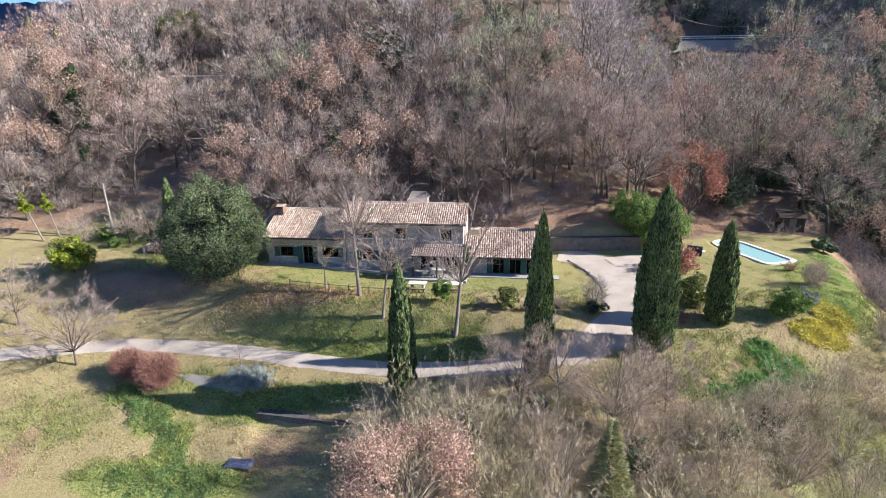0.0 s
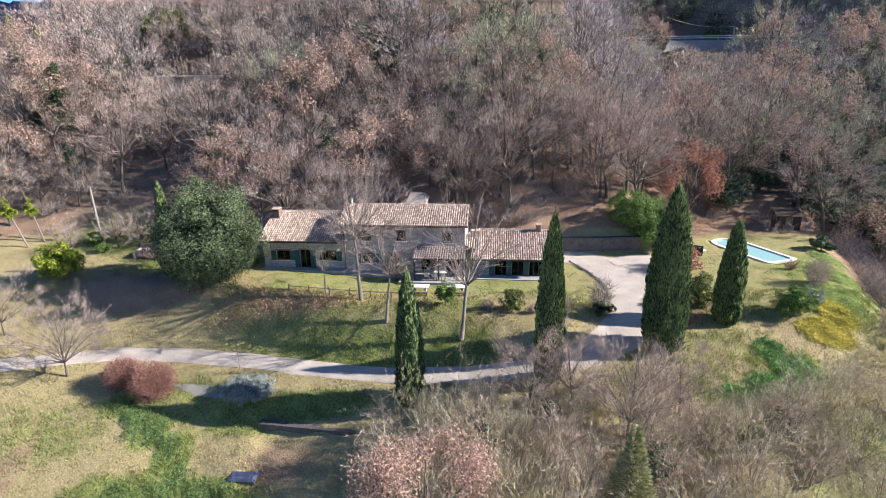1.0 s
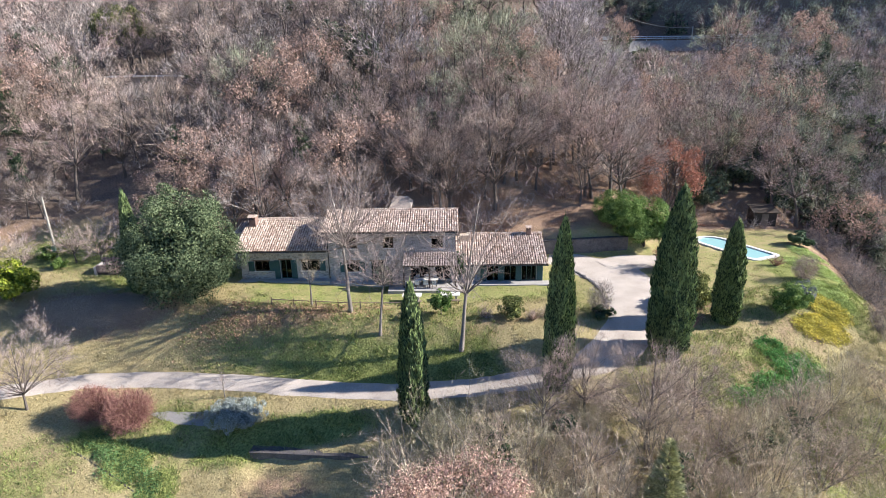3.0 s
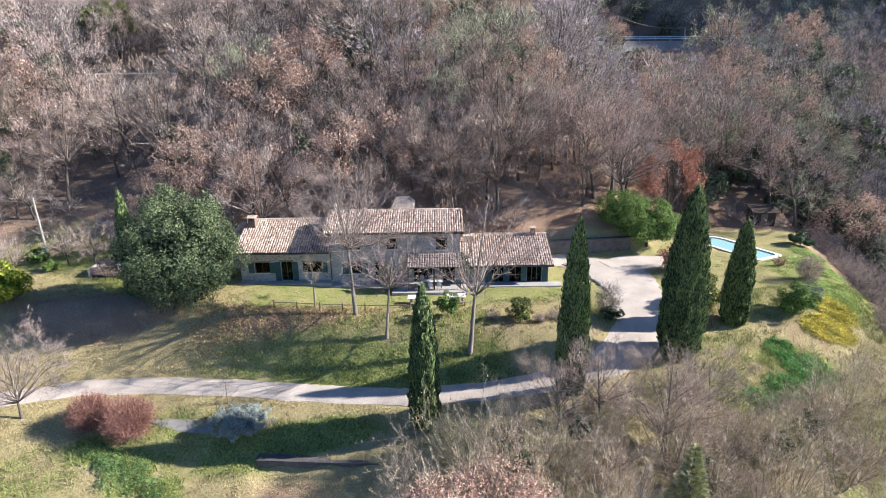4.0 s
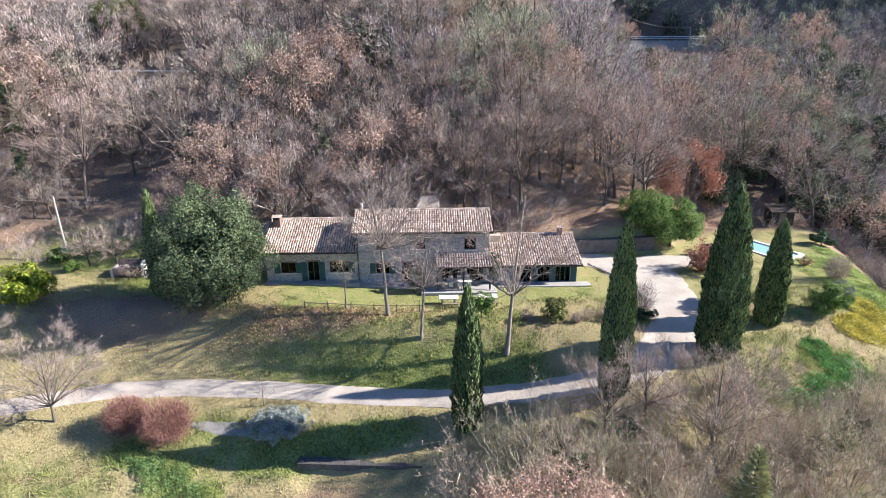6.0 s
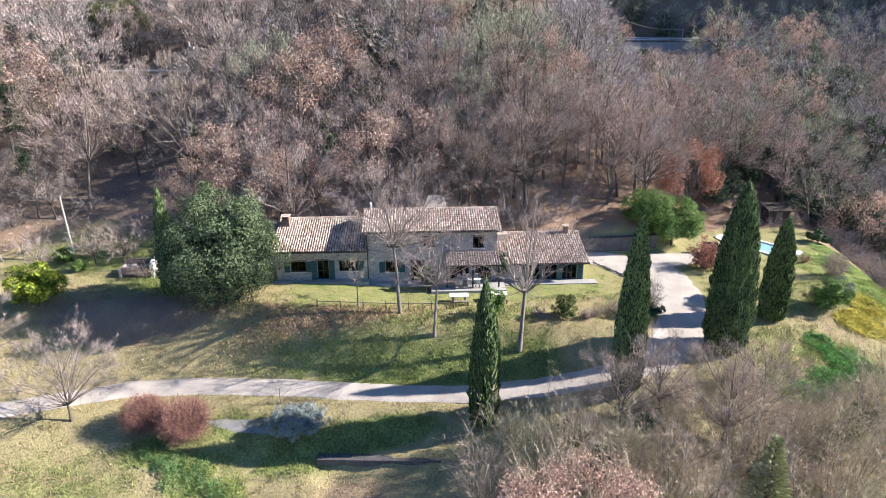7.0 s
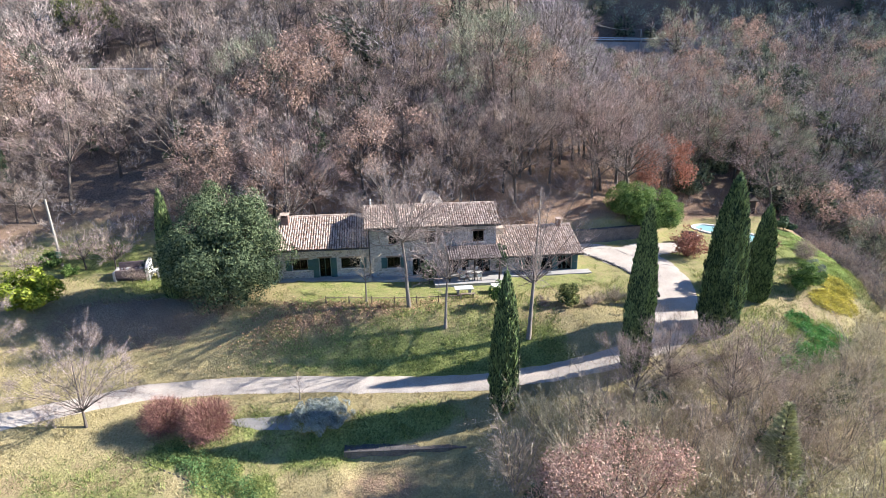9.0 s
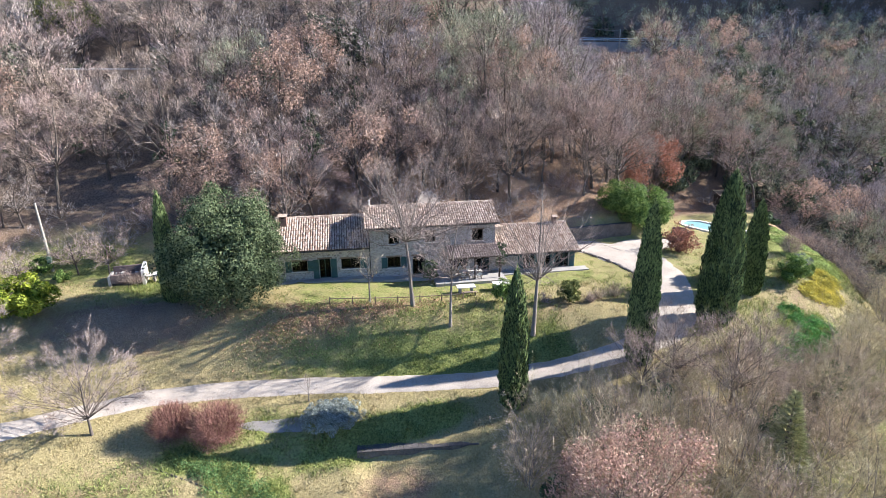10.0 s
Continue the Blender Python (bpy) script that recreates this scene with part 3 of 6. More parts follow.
def holed_wall(x0, x1, y0, y1, z0, z1, holes):
    """A wall along x with rectangular openings (x0, x1, z0, z1), as one skin."""
    bm, seen = bmesh.new(), {}
    xs = sorted({x0, x1, *(h[0] for h in holes), *(h[1] for h in holes)})
    zs = sorted({z0, z1, *(h[2] for h in holes), *(h[3] for h in holes)})

    def vert(i, y, k):
        if (i, y, k) not in seen:
            seen[i, y, k] = bm.verts.new((xs[i], y, zs[k]))
        return seen[i, y, k]

    def solid(i, k):
        if not (0 <= i < len(xs) - 1 and 0 <= k < len(zs) - 1):
            return False
        cx, cz = (xs[i] + xs[i + 1]) / 2, (zs[k] + zs[k + 1]) / 2
        return not any(h[0] < cx < h[1] and h[2] < cz < h[3] for h in holes)

    for i in range(len(xs) - 1):
        for k in range(len(zs) - 1):
            if not solid(i, k):
                continue
            for y in (y0, y1):
                bm.faces.new((vert(i, y, k), vert(i + 1, y, k), vert(i + 1, y, k + 1), vert(i, y, k + 1)))
            for di, dk, e in ((-1, 0, ((i, k), (i, k + 1))), (1, 0, ((i + 1, k), (i + 1, k + 1))), (0, -1, ((i, k), (i + 1, k))), (0, 1, ((i, k + 1), (i + 1, k + 1)))):
                if not solid(i + di, k + dk):
                    (a, c), (b, d) = e
                    bm.faces.new((vert(a, y0, c), vert(b, y0, d), vert(b, y1, d), vert(a, y1, c)))
    bmesh.ops.recalc_face_normals(bm, faces=bm.faces)
    return bm


def gable_wall(x0, x1, pts):
    """A wall square to the front, whose outline is (y, z) rows."""
    bm = bmesh.new()
    a = [bm.verts.new((x0, y, z)) for y, z in pts]
    b = [bm.verts.new((x1, y, z)) for y, z in pts]
    bm.faces.new(a[::-1]), bm.faces.new(b)
    for k in range(len(pts)):
        bm.faces.new((a[k], a[(k + 1) % len(pts)], b[(k + 1) % len(pts)], b[k]))
    bmesh.ops.recalc_face_normals(bm, faces=bm.faces)
    return bm


def slab(x0, x1, ya, za, yb, zb, th):
    """A roof deck between two level edges."""
    return gable_wall(x0, x1, [(ya, za), (yb, zb), (yb, zb - th), (ya, za - th)])


def tiles(rng, x0, x1, ya, za, yb, zb, pitch=0.25, run=0.38, r=0.088):
    """Rows of barrel tiles from the eave (ya, za) up to the ridge (yb, zb)."""
    length = math.hypot(yb - ya, zb - za)
    dy, dz = (yb - ya) / length, (zb - za) / length
    cols, rows = max(1, int((x1 - x0) / pitch)), max(1, int(length / run))
    c, k = np.meshgrid(np.arange(cols), np.arange(rows))
    c, k = c.ravel(), k.ravel()
    n = len(c)
    x = x0 + (c + 0.5) * (x1 - x0) / cols + rng.normal(0, 0.014, n)
    s = k * length / rows + rng.normal(0, 0.02, n) - 0.04
    lift = rng.normal(0.02, 0.010, n)
    a = np.linspace(0, np.pi, 5)
    ny, nz = (-dz, dy) if dy > 0 else (dz, -dy)
    v = []
    for end, rad, extra in ((0, r * 1.12, 0.035), (1, r * 0.92, 0.0)):
        ss = s + end * length / rows * 1.12
        for t in a:
            hgt = np.sin(t) * rad + lift + extra
            v.append(np.stack((x + np.cos(t) * rad, ya + ss * dy + ny * hgt, za + ss * dz + nz * hgt), 1))
    v = np.stack(v, 1)
    allf = np.array([[i, i + 1, i + 6, i + 5] for i in range(4)] + [[0, 4, 3, 1]])
    return v.reshape(-1, 3), (allf[None] + (np.arange(n) * 10)[:, None, None]).reshape(-1, 4)


def ridge_tiles(rng, x0, x1, y, z):
    n = int((x1 - x0) / 0.38)
    segs = [(x0 + k * (x1 - x0) / n - 0.02, y, z + rng.normal(0, 0.01), x0 + (k + 1) * (x1 - x0) / n + 0.03, y, z + rng.normal(0, 0.01), 0.14, 0.12) for k in range(n)]
    return tubes(segs, 7)


def roof(x0, x1, ye, ze, yr, zr, yb, zb, seed):
    rng = np.random.default_rng(seed)
    deck = part("roof", slab(x0, x1, ye, ze, yr, zr, 0.16), DECK, HOUSE, "low-pitched clay tile roof")
    part("back_slope", slab(x0, x1, yr, zr - 0.003, yb, zb, 0.16), DECK, deck)
    part("roof_tiles", np_mesh("roof_tiles", [tiles(rng, x0, x1, ye - 0.06, ze + 0.003, yr, zr), tiles(rng, x0, x1, yb + 0.06, zb + 0.003, yr, zr), ridge_tiles(rng, x0, x1, yr, zr + 0.05)], TILE), TILE, deck, "weathered pale and rust barrel tiles")
    part("gutter", np_mesh("gutter", [tubes([(x0, ye - 0.13, ze - 0.1, x1, ye - 0.13, ze - 0.1, 0.06, 0.06)], 8)], IRON), IRON, deck, "dark metal gutter")
    return deck


def opening(kind, x0, x1, z0, z1, y=0.0, shutters=0, mull=1):
    """A window or door set back in the wall, with its pane, frame and open shutters."""
    w, yy = 0.06, y + 0.14
    step = (x1 - x0 - w) / (mull + 1)
    fr = holed_wall(x0, x1, yy, yy + 0.07, z0, z1, [(x0 + w + k * step, x0 + (k + 1) * step, z0 + w, z1 - w) for k in range(mull + 1)])
    top = part(kind, fr, TEAL if kind == "door" else DARK_WOOD, HOUSE)
    pane = part("pane", boxes((x0 + w, x1 - w, yy + 0.025, yy + 0.04, z0 + w, z1 - w)), GLASS, top)
    pane.visible_shadow = False
    if kind == "window":
        part("sill", boxes((x0 - 0.1, x1 + 0.1, y - 0.09, y + 0.13, z0 - 0.09, z0 - 0.004), bevel=0.01), WHITE_STONE, top)
    part("lintel", boxes((x0 - 0.15, x1 + 0.15, y - 0.02, y + 0.1, z1 + 0.003, z1 + 0.17), bevel=0.01), WOOD, top)
    for side in ((-1, 1) if shutters == 2 else (shutters,) if shutters else ()):
        sw = min(0.62, (x1 - x0) / 2)
        a0 = x0 - sw - 0.03 if side < 0 else x1 + 0.03
        n = int((z1 - z0) / 0.12)
        louvre = [(y - 0.03, z0), (y - 0.03, z1)] + [(y - 0.05 - 0.03 * (k % 2), z1 - k * (z1 - z0) / (2 * n)) for k in range(2 * n + 1)]
        bm = gable_wall(a0, a0 + sw, louvre)
        part("shutter", bm, TEAL, top)
    return top


LW, MB, RW = (-16.8, -7.2), (-7.2, 6.55), (6.55, 16.0)
# left wing
lw_holes = [(-15.3, -13.7, 1.5, 2.65), (-12.5, -11.3, 0.62, 2.75), (-10.2, -8.2, 1.5, 2.65)]
part("wall", holed_wall(LW[0], LW[1], 0, 0.5, -0.6, 3.98, lw_holes), STONE, HOUSE, "rubble stone wall")
part("wall", gable_wall(LW[0], LW[0] + 0.5, [(0.5, -0.6), (0.5, 4.15), (4.6, 5.98), (7.5, 4.7), (7.5, -0.6)]), STONE, HOUSE)
part("wall", boxes((LW[0] + 0.5, LW[1], 7.0, 7.5, -0.6, 4.7)), STONE, HOUSE)
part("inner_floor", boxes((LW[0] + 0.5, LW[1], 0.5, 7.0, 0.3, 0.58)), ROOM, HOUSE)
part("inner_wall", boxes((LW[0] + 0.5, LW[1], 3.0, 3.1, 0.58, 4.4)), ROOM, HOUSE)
roof(LW[0] - 0.35, LW[1] - 0.003, -0.6, 3.93, 4.6, 6.2, 8.0, 4.75, 11)
opening("window", *lw_holes[0], shutters=2), opening("door", *lw_holes[1], shutters=2), opening("window", *lw_holes[2], shutters=1)
# main block
mb_holes = [(-5.3, -3.9, 1.3, 2.5), (-2.6, -1.2, 0.32, 2.5), (1.6, 3.6, 0.32, 2.5), (4.3, 6.0, 0.32, 2.5)]
up_holes = [(-5.1, -4.0, 3.95, 5.1), (-1.2, -0.1, 3.95, 5.1), (4.0, 5.2, 3.85, 5.1)]
part("wall", holed_wall(MB[0], MB[1], -0.003, 0.5, -0.6, 3.2, mb_holes), STONE, HOUSE, "rubble stone wall")
part("wall", holed_wall(MB[0], MB[1], -0.003, 0.5, 3.2, 5.92, up_holes), STONE, HOUSE)
for x in (MB[0], MB[1] - 0.5):
    part("wall", gable_wall(x, x + 0.5, [(0.5, -0.6), (0.5, 6.1), (3.2, 7.15), (6.8, 5.6), (6.8, -0.6)]), STONE, HOUSE)
part("wall", boxes((MB[0] + 0.5, MB[1] - 0.5, 6.3, 6.8, -0.6, 5.6)), STONE, HOUSE)
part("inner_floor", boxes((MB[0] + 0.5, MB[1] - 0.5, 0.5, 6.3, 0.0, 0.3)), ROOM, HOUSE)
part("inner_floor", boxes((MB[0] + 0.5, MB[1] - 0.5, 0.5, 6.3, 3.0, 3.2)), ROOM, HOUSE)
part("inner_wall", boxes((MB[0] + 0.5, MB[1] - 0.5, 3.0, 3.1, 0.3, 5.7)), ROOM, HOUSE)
roof(MB[0] - 0.45, MB[1] + 0.35, -0.6, 5.94, 3.2, 7.42, 7.4, 5.6, 12)
for hrow in mb_holes:
    opening("window" if hrow[2] > 1 else "door", *hrow, y=-0.003, shutters=2 if hrow[2] > 1 else 0)
for hrow in up_holes:
    opening("window", *hrow, y=-0.003)
# right wing
rw_holes = [(9.9, 11.5, 0.1, 1.98), (11.8, 13.2, 0.1, 1.98), (13.7, 15.3, 0.1, 1.98)]
part("wall", holed_wall(RW[0], RW[1], 0, 0.5, -0.6, 2.25, rw_holes), STONE, HOUSE, "rubble stone wall")
part("wall", gable_wall(RW[1] - 0.5, RW[1], [(0.5, -0.6), (0.5, 2.4), (4.4, 4.0), (7.0, 3.0), (7.0, -0.6)]), STONE, HOUSE)
part("wall", boxes((RW[0], RW[1] - 0.5, 6.5, 7.0, -0.6, 3.0)), STONE, HOUSE)
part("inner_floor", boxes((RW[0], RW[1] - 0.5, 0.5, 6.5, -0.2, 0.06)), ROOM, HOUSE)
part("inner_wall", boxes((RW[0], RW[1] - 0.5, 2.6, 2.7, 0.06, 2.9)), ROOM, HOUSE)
roof(RW[0] + 1.35, RW[1] + 0.45, -0.6, 2.2, 4.4, 4.22, 7.5, 3.0, 13)
roof(RW[0] + 0.003, RW[0] + 1.34, -0.6, 2.12, 3.2, 3.7, 7.5, 2.9, 14)
for hrow in rw_holes:
    opening("door", *hrow, shutters=2 if hrow[0] > 13 else -1, mull=2 if hrow[0] > 13 else 1)


def chimney(x, y, z0, z1, w, d, mat, cap=True):
    c = part("chimney", boxes((x - w / 2, x + w / 2, y - d / 2, y + d / 2, z0, z1), bevel=0.02), mat, HOUSE, "masonry chimney stack")
    if cap:
        rows = [(x + sx * (w / 2 - 0.08) - 0.07, x + sx * (w / 2 - 0.08) + 0.07, y - d / 2 + 0.02, y + d / 2 - 0.02, z1, z1 + 0.28) for sx in (-1, 1)]
        for row in rows:
            part("flue_vent", boxes(row), mat, c)
        bm = gable_wall(x - w / 2 - 0.1, x + w / 2 + 0.1, [(y - d / 2 - 0.12, z1 + 0.28), (y, z1 + 0.48), (y + d / 2 + 0.12, z1 + 0.28), (y, z1 + 0.38)])
        part("cap", bm, TILE, c, "clay tile cap")


BRICK = surface("chimney_brick", (0.15, 0.095, 0.075), (0.30, 0.20, 0.16), 2, 12, bump=0.4)
chimney(-16.2, 3.6, 5.0, 6.5, 0.75, 0.95, BRICK)
chimney(7.6, 3.4, 3.0, 4.45, 1.1, 0.8, PLASTER, False)
chimney(14.9, 4.2, 3.8, 4.75, 0.5, 0.5, BRICK)
part("vent_pipe", np_mesh("vent_pipe", [tubes([(-6.9, 3.3, 7.2, -6.9, 3.3, 8.1, 0.12, 0.12), (-6.9, 3.3, 8.1, -6.9, 3.3, 8.25, 0.17, 0.05)], 10)], WHITE_STONE), WHITE_STONE, HOUSE, "short white vent pipe")
# rear stair block whose hipped roof shows above the ridge
part("wall", boxes((-0.9, 1.3, 6.8, 9.3, -0.6, 6.9)), STONE, HOUSE, "rear stone block")
bm = bmesh.new()
base = [bm.verts.new(c) for c in ((-1.15, 6.4, 6.9), (1.5, 6.4, 6.9), (1.5, 9.6, 7.1), (-1.15, 9.6, 7.1))]
ridge = [bm.verts.new(c) for c in ((-0.55, 7.6, 8.05), (0.9, 9.0, 7.75))]
for fc in ((0, 1, 5, 4), (1, 2, 5), (2, 3, 4, 5), (3, 0, 4), (3, 2, 1, 0)):
    bm.faces.new([(base + ridge)[k] for k in fc])
part("roof", bm, surface("weathered_roof_slabs", (0.17, 0.14, 0.12), (0.42, 0.36, 0.31), 2, 14, bump=0.6), HOUSE, "small pale hipped rear roof")
# annex beyond the left gable
part("wall", boxes((-18.6, -16.8, 3.2, 6.5, -0.4, 4.3)), STONE, HOUSE, "low stone annex")
ann = part("roof", slab(-18.9, -16.803, 2.9, 4.35, 7.0, 5.35, 0.14), DECK, HOUSE)
part("roof_tiles", np_mesh("annex_tiles", [tiles(np.random.default_rng(16), -18.9, -16.85, 2.85, 4.353, 7.0, 5.353)], TILE), TILE, ann)
# porch
por = part("porch_roof", slab(1.0, 6.7, -2.5, 2.75, -0.01, 3.45, 0.1), DARK_WOOD, HOUSE, "brown lean-to porch roof")
part("porch_tiles", np_mesh("porch_tiles", [tiles(np.random.default_rng(17), 1.0, 6.7, -2.55, 2.76, -0.05, 3.45)], PORCH_TILE), PORCH_TILE, por)
for x in (1.15, 3.8, 6.5):
    part("post", boxes((x - 0.08, x + 0.08, -2.42, -2.26, 0.0, 2.66), bevel=0.01), DARK_WOOD, HOUSE)
part("downpipe", np_mesh("downpipe", [tubes([(-7.15, -0.1, 0.2, -7.15, -0.1, 5.6, 0.05, 0.05)], 8)], IRON), IRON, HOUSE)
tagged(HOUSE, category="house")

pv = thing("terrace_paving", (-4.2, 59.05, 0), "pale stone paving along the foot of the house", "paving", rz=-6.0)
tagged(pv, kind="structure")
for x0, x1, y0, z1 in ((-17.2, -7.0, -1.0, 0.62), (-7.0, -0.5, -1.1, 0.34), (-0.5, 7.2, -3.2, 0.3), (7.2, 17.3, -1.25, 0.12)):
    part("slab", boxes((x0, x1 - 0.004, y0, -0.006, z1 - 0.9, z1), bevel=0.02), CONCRETE, pv)

# ---- planting ----


def merged(groups, m, off):
    """Groups turned, scaled and moved by the 3x3 m and the offset."""
    return [(v @ m.T + off, f) for v, f in groups]


def bare_kind(seed, h, r, leaf=0, leaf_size=0.14, sides=(6, 4, 3), fine=False, ball=None, tips=None, patchy=False, **kw):
    """Arrays of one bare tree: trunk, crown and leaves."""
    rng = np.random.default_rng(seed)
    trunk, big, mid, (tp, td, tr) = grow(rng, h, r, **kw)
    low = ([tubes(trunk, sides[0])] if trunk else []) + [tubes(big, sides[1])]
    m = np.array(mid)
    short = cones(m[::2, :3], m[1::2, 3:6] - m[::2, :3], m[::2, 6]) if sides[0] < 6 and fine else tubes(mid, sides[2])
    crown = [short, slivers(rng, tp, td, tr) if fine else cones(tp, td, tr)]
    if ball:
        crown.append(twig_ball(rng, np.array(ball[:3]), ball[3], ball[4], ball[5]))
    if tips:
        # bunches of twigs round the ends of the limbs, fanning outwards
        ends, (count, rad, length, width) = np.array(big)[3::4, 3:6], tips
        p = ends[rng.integers(0, len(ends), count)] + unit(rng, count) * rad * rng.uniform(0.15, 1, (count, 1))
        out = p - [0, 0, h * 0.45]
        d = out / np.linalg.norm(out, axis=1, keepdims=True) * 0.8 + unit(rng, count) * 0.55 + [0, 0, 0.2]
        crown.append(slivers(rng, p, d * length * rng.uniform(0.4, 1.1, (count, 1)), width))
    leaf_groups = []
    if leaf and tips:
        k = rng.integers(0, len(ends), leaf)
        k = k - (k % 4 == 3) if patchy else k
        p = ends[k] + unit(rng, leaf) * tips[1] * rng.uniform(0.4, 1.15, (leaf, 1))
        leaf_groups = [leaves(rng, p, unit(rng, leaf) + [0, 0, 0.5], leaf_size)]
    elif leaf:
        k = rng.integers(0, len(tp), leaf)
        p = tp[k] + td[k] * rng.uniform(0.2, 1.1, (leaf, 1)) + rng.normal(0, 0.12, (leaf, 3))
        leaf_groups = [leaves(rng, p, unit(rng, leaf) + [0, 0, 0.5], leaf_size)]
    return low, crown, leaf_groups


def kind_meshes(name, kind, bark, twig, leaf_mat=None):
    low, crown, lf = kind
    out = [("trunk" if name != "shrub" else "stem", np_mesh(name + "_trunk", low, bark, True)), ("crown", np_mesh(name + "_crown", crown, twig))]
    if lf:
        out.append(("leaves", np_mesh(name + "_leaves", lf, leaf_mat)))
    return out


def plant(name, meshes, x, y, label, category, group="", s=1.0, rz=0.0, sink=0.08):
    t = thing(name, (x, y, h_at(x, y) - sink), label, category, group, rz, s)
    for pname, me in meshes:
        part(pname, me, None, t)
    return t


def cypress_kind(seed, h, rad, n):
    rng = np.random.default_rng(seed)
    us, rs = [0, 0.03, 0.1, 0.25, 0.45, 0.65, 0.8, 0.9, 0.96, 1], [0.62, 0.84, 0.97, 1, 0.94, 0.78, 0.57, 0.36, 0.2, 0.03]
    z = np.linspace(0.02, 1, 26)
    core = lathe(rng, [(max(0.01, np.interp(k, us, rs) * rad * 0.84), k * h * 0.985) for k in z], 16, 0.07)
    w = rng.uniform(0, 1, n * 3)
    w = w[rng.uniform(0, 1, n * 3) < np.interp(w, us, rs) + 0.05][:n]
    az = rng.uniform(0, 2 * np.pi, len(w))
    lump = 1 + 0.07 * np.sin(az * 5 + w * 9 + np.sin(w * 31)) + 0.07 * np.sin(az * 11 - w * 14 + 2 * np.sin(w * 19)) + 0.04 * np.sin(az * 3 + w * 60)
    rr = np.interp(w, us, rs) * rad * lump * rng.uniform(0.84, 1.04, len(w))
    p = np.stack((rr * np.cos(az), rr * np.sin(az), w * h * 0.97), 1)
    d = np.stack((np.cos(az) * 0.22, np.sin(az) * 0.22, np.ones(len(w))), 1) + rng.normal(0, 0.2, (len(w), 3))
    d *= rng.uniform(0.14, 0.34, (len(w), 1))
    stem = tubes([(0, 0, -0.3, 0, 0, h * 0.2, rad * 0.16, rad * 0.12)], 8)
    tip = cones(np.array([[0, 0, h * 0.93]]), np.array([[0.05, 0.02, h * 0.09]]), 0.1)
    return [("trunk", np_mesh("cypress_trunk", [stem], BARK)), ("crown", np_mesh("cypress_crown", [core, cones(p, d, rng.uniform(0.035, 0.075, len(w))), tip], CYPRESS_LEAF))]


def leafy_kind(name, seed, size, lumps, per, leaf, mat, trunk_r=0.15, flat=0.35, base=None, taper=0.0):
    """An evergreen tree or shrub: leaf masses round a few limbs."""
    rng = np.random.default_rng(seed)
    size = np.array(size, float)
    c, r = clusters(rng, size, lumps, flat, base)
    mid = np.array([0, 0, size[2] * (flat + 0.3 if base is None else base)])
    if taper:
        # narrower towards the top, broadest below the middle
        up = np.clip((c[:, 2] - mid[2]) / size[2], -1, 1)
        c *= rng.uniform(0.9, 1.07, (len(c), 1))
        r = r * rng.uniform(0.6, 1.05, len(r))
        c[:, :2] *= (1 + taper * np.where(up > 0, 0.25 - up, 0.25 + 0.4 * up))[:, None]
    limb = [(0, 0, -0.2, *(mid * 0.7), trunk_r, trunk_r * 0.7)] + [(*(mid * 0.5), *(mid + (k - mid) * 0.85), trunk_r * 0.45, trunk_r * 0.1) for k in c[::3]]
    inner = leaf_mass(rng, mid + (c - mid) * 0.55, r * 1.1, max(8, per // 5), leaf * 2.2)
    return [("trunk", np_mesh(name + "_limbs", [tubes(limb, 6)], BARK)), ("crown", np_mesh(name + "_crown", [leaf_mass(rng, c, r, per, leaf, mid), inner], mat))]


# cypresses by the drive
CY = "tall dark green columnar cypress beside the gravel drive"
for seed, x, y, h, rad, n, lab in ((1, -3.03, 39.85, 11.9, 1.08, 10000, "slim dark green cypress at the lower edge of the drive"), (2, 8.1, 39.6, 14.2, 1.08, 12500, CY), (3, 18.6, 43.0, 14.8, 1.66, 20000, "largest and broadest dark green cypress by the bend of the drive"), (4, 26.1, 46.9, 10.1, 1.15, 11000, "dark green cypress standing on the lawn terrace"), (5, -30.5, 58.2, 11.0, 0.9, 4500, "slender green cypress half hidden behind the holm oak")):
    plant("cypress_tree", cypress_kind(seed, h, rad, n), x, y, lab, "tree", "cypresses", rz=seed * 40)

# holm oak
plant("holm_oak", leafy_kind("holm_oak", 21, (5.4, 4.7, 5.9), 170, 290, 0.105, HOLM_LEAF, 0.35, 0.8, 0.9, 0.55), -25.0, 55.9, "large dense round evergreen holm oak with dark leaves", "tree")

# bare trees on the lawn
plant("bare_tree", kind_meshes("lawn_tree", bare_kind(31, 15.2, 0.2, clear=0.42, limbs=30, dome=0.36, subs=7, twigs=8000, twig=0.55, twig_r=0.0105, fine=True, lean=0.05, tips=(6500, 1.25, 0.45, 0.0095)), PALE_BARK, TWIG_LAWN), -8.5, 51.6, "tall leafless tree with a fine pale twiggy crown on the lawn", "tree", "bare lawn trees")
plant("bare_tree", kind_meshes("lawn_tree", bare_kind(32, 10.6, 0.15, clear=0.42, limbs=18, dome=0.42, subs=6, twigs=3600, twig=0.6, twig_r=0.0105, fine=True, lean=0.09, tips=(900, 0.9, 0.4, 0.0095)), PALE_BARK, TWIG_LAWN), -5.7, 48.5, "leafless tree with spreading grey limbs on the lawn", "tree", "bare lawn trees", rz=60)
plant("bare_tree", kind_meshes("lawn_tree", bare_kind(33, 15.0, 0.2, clear=0.34, limbs=18, dome=0.31, subs=6, twigs=2800, twig=0.6, twig_r=0.0105, fine=True, lean=0.08, tips=(1200, 0.9, 0.45, 0.009)), PALE_BARK, TWIG_LAWN), 1.4, 45.9, "leafless tree forking low into upright limbs", "tree", "bare lawn trees", rz=130)
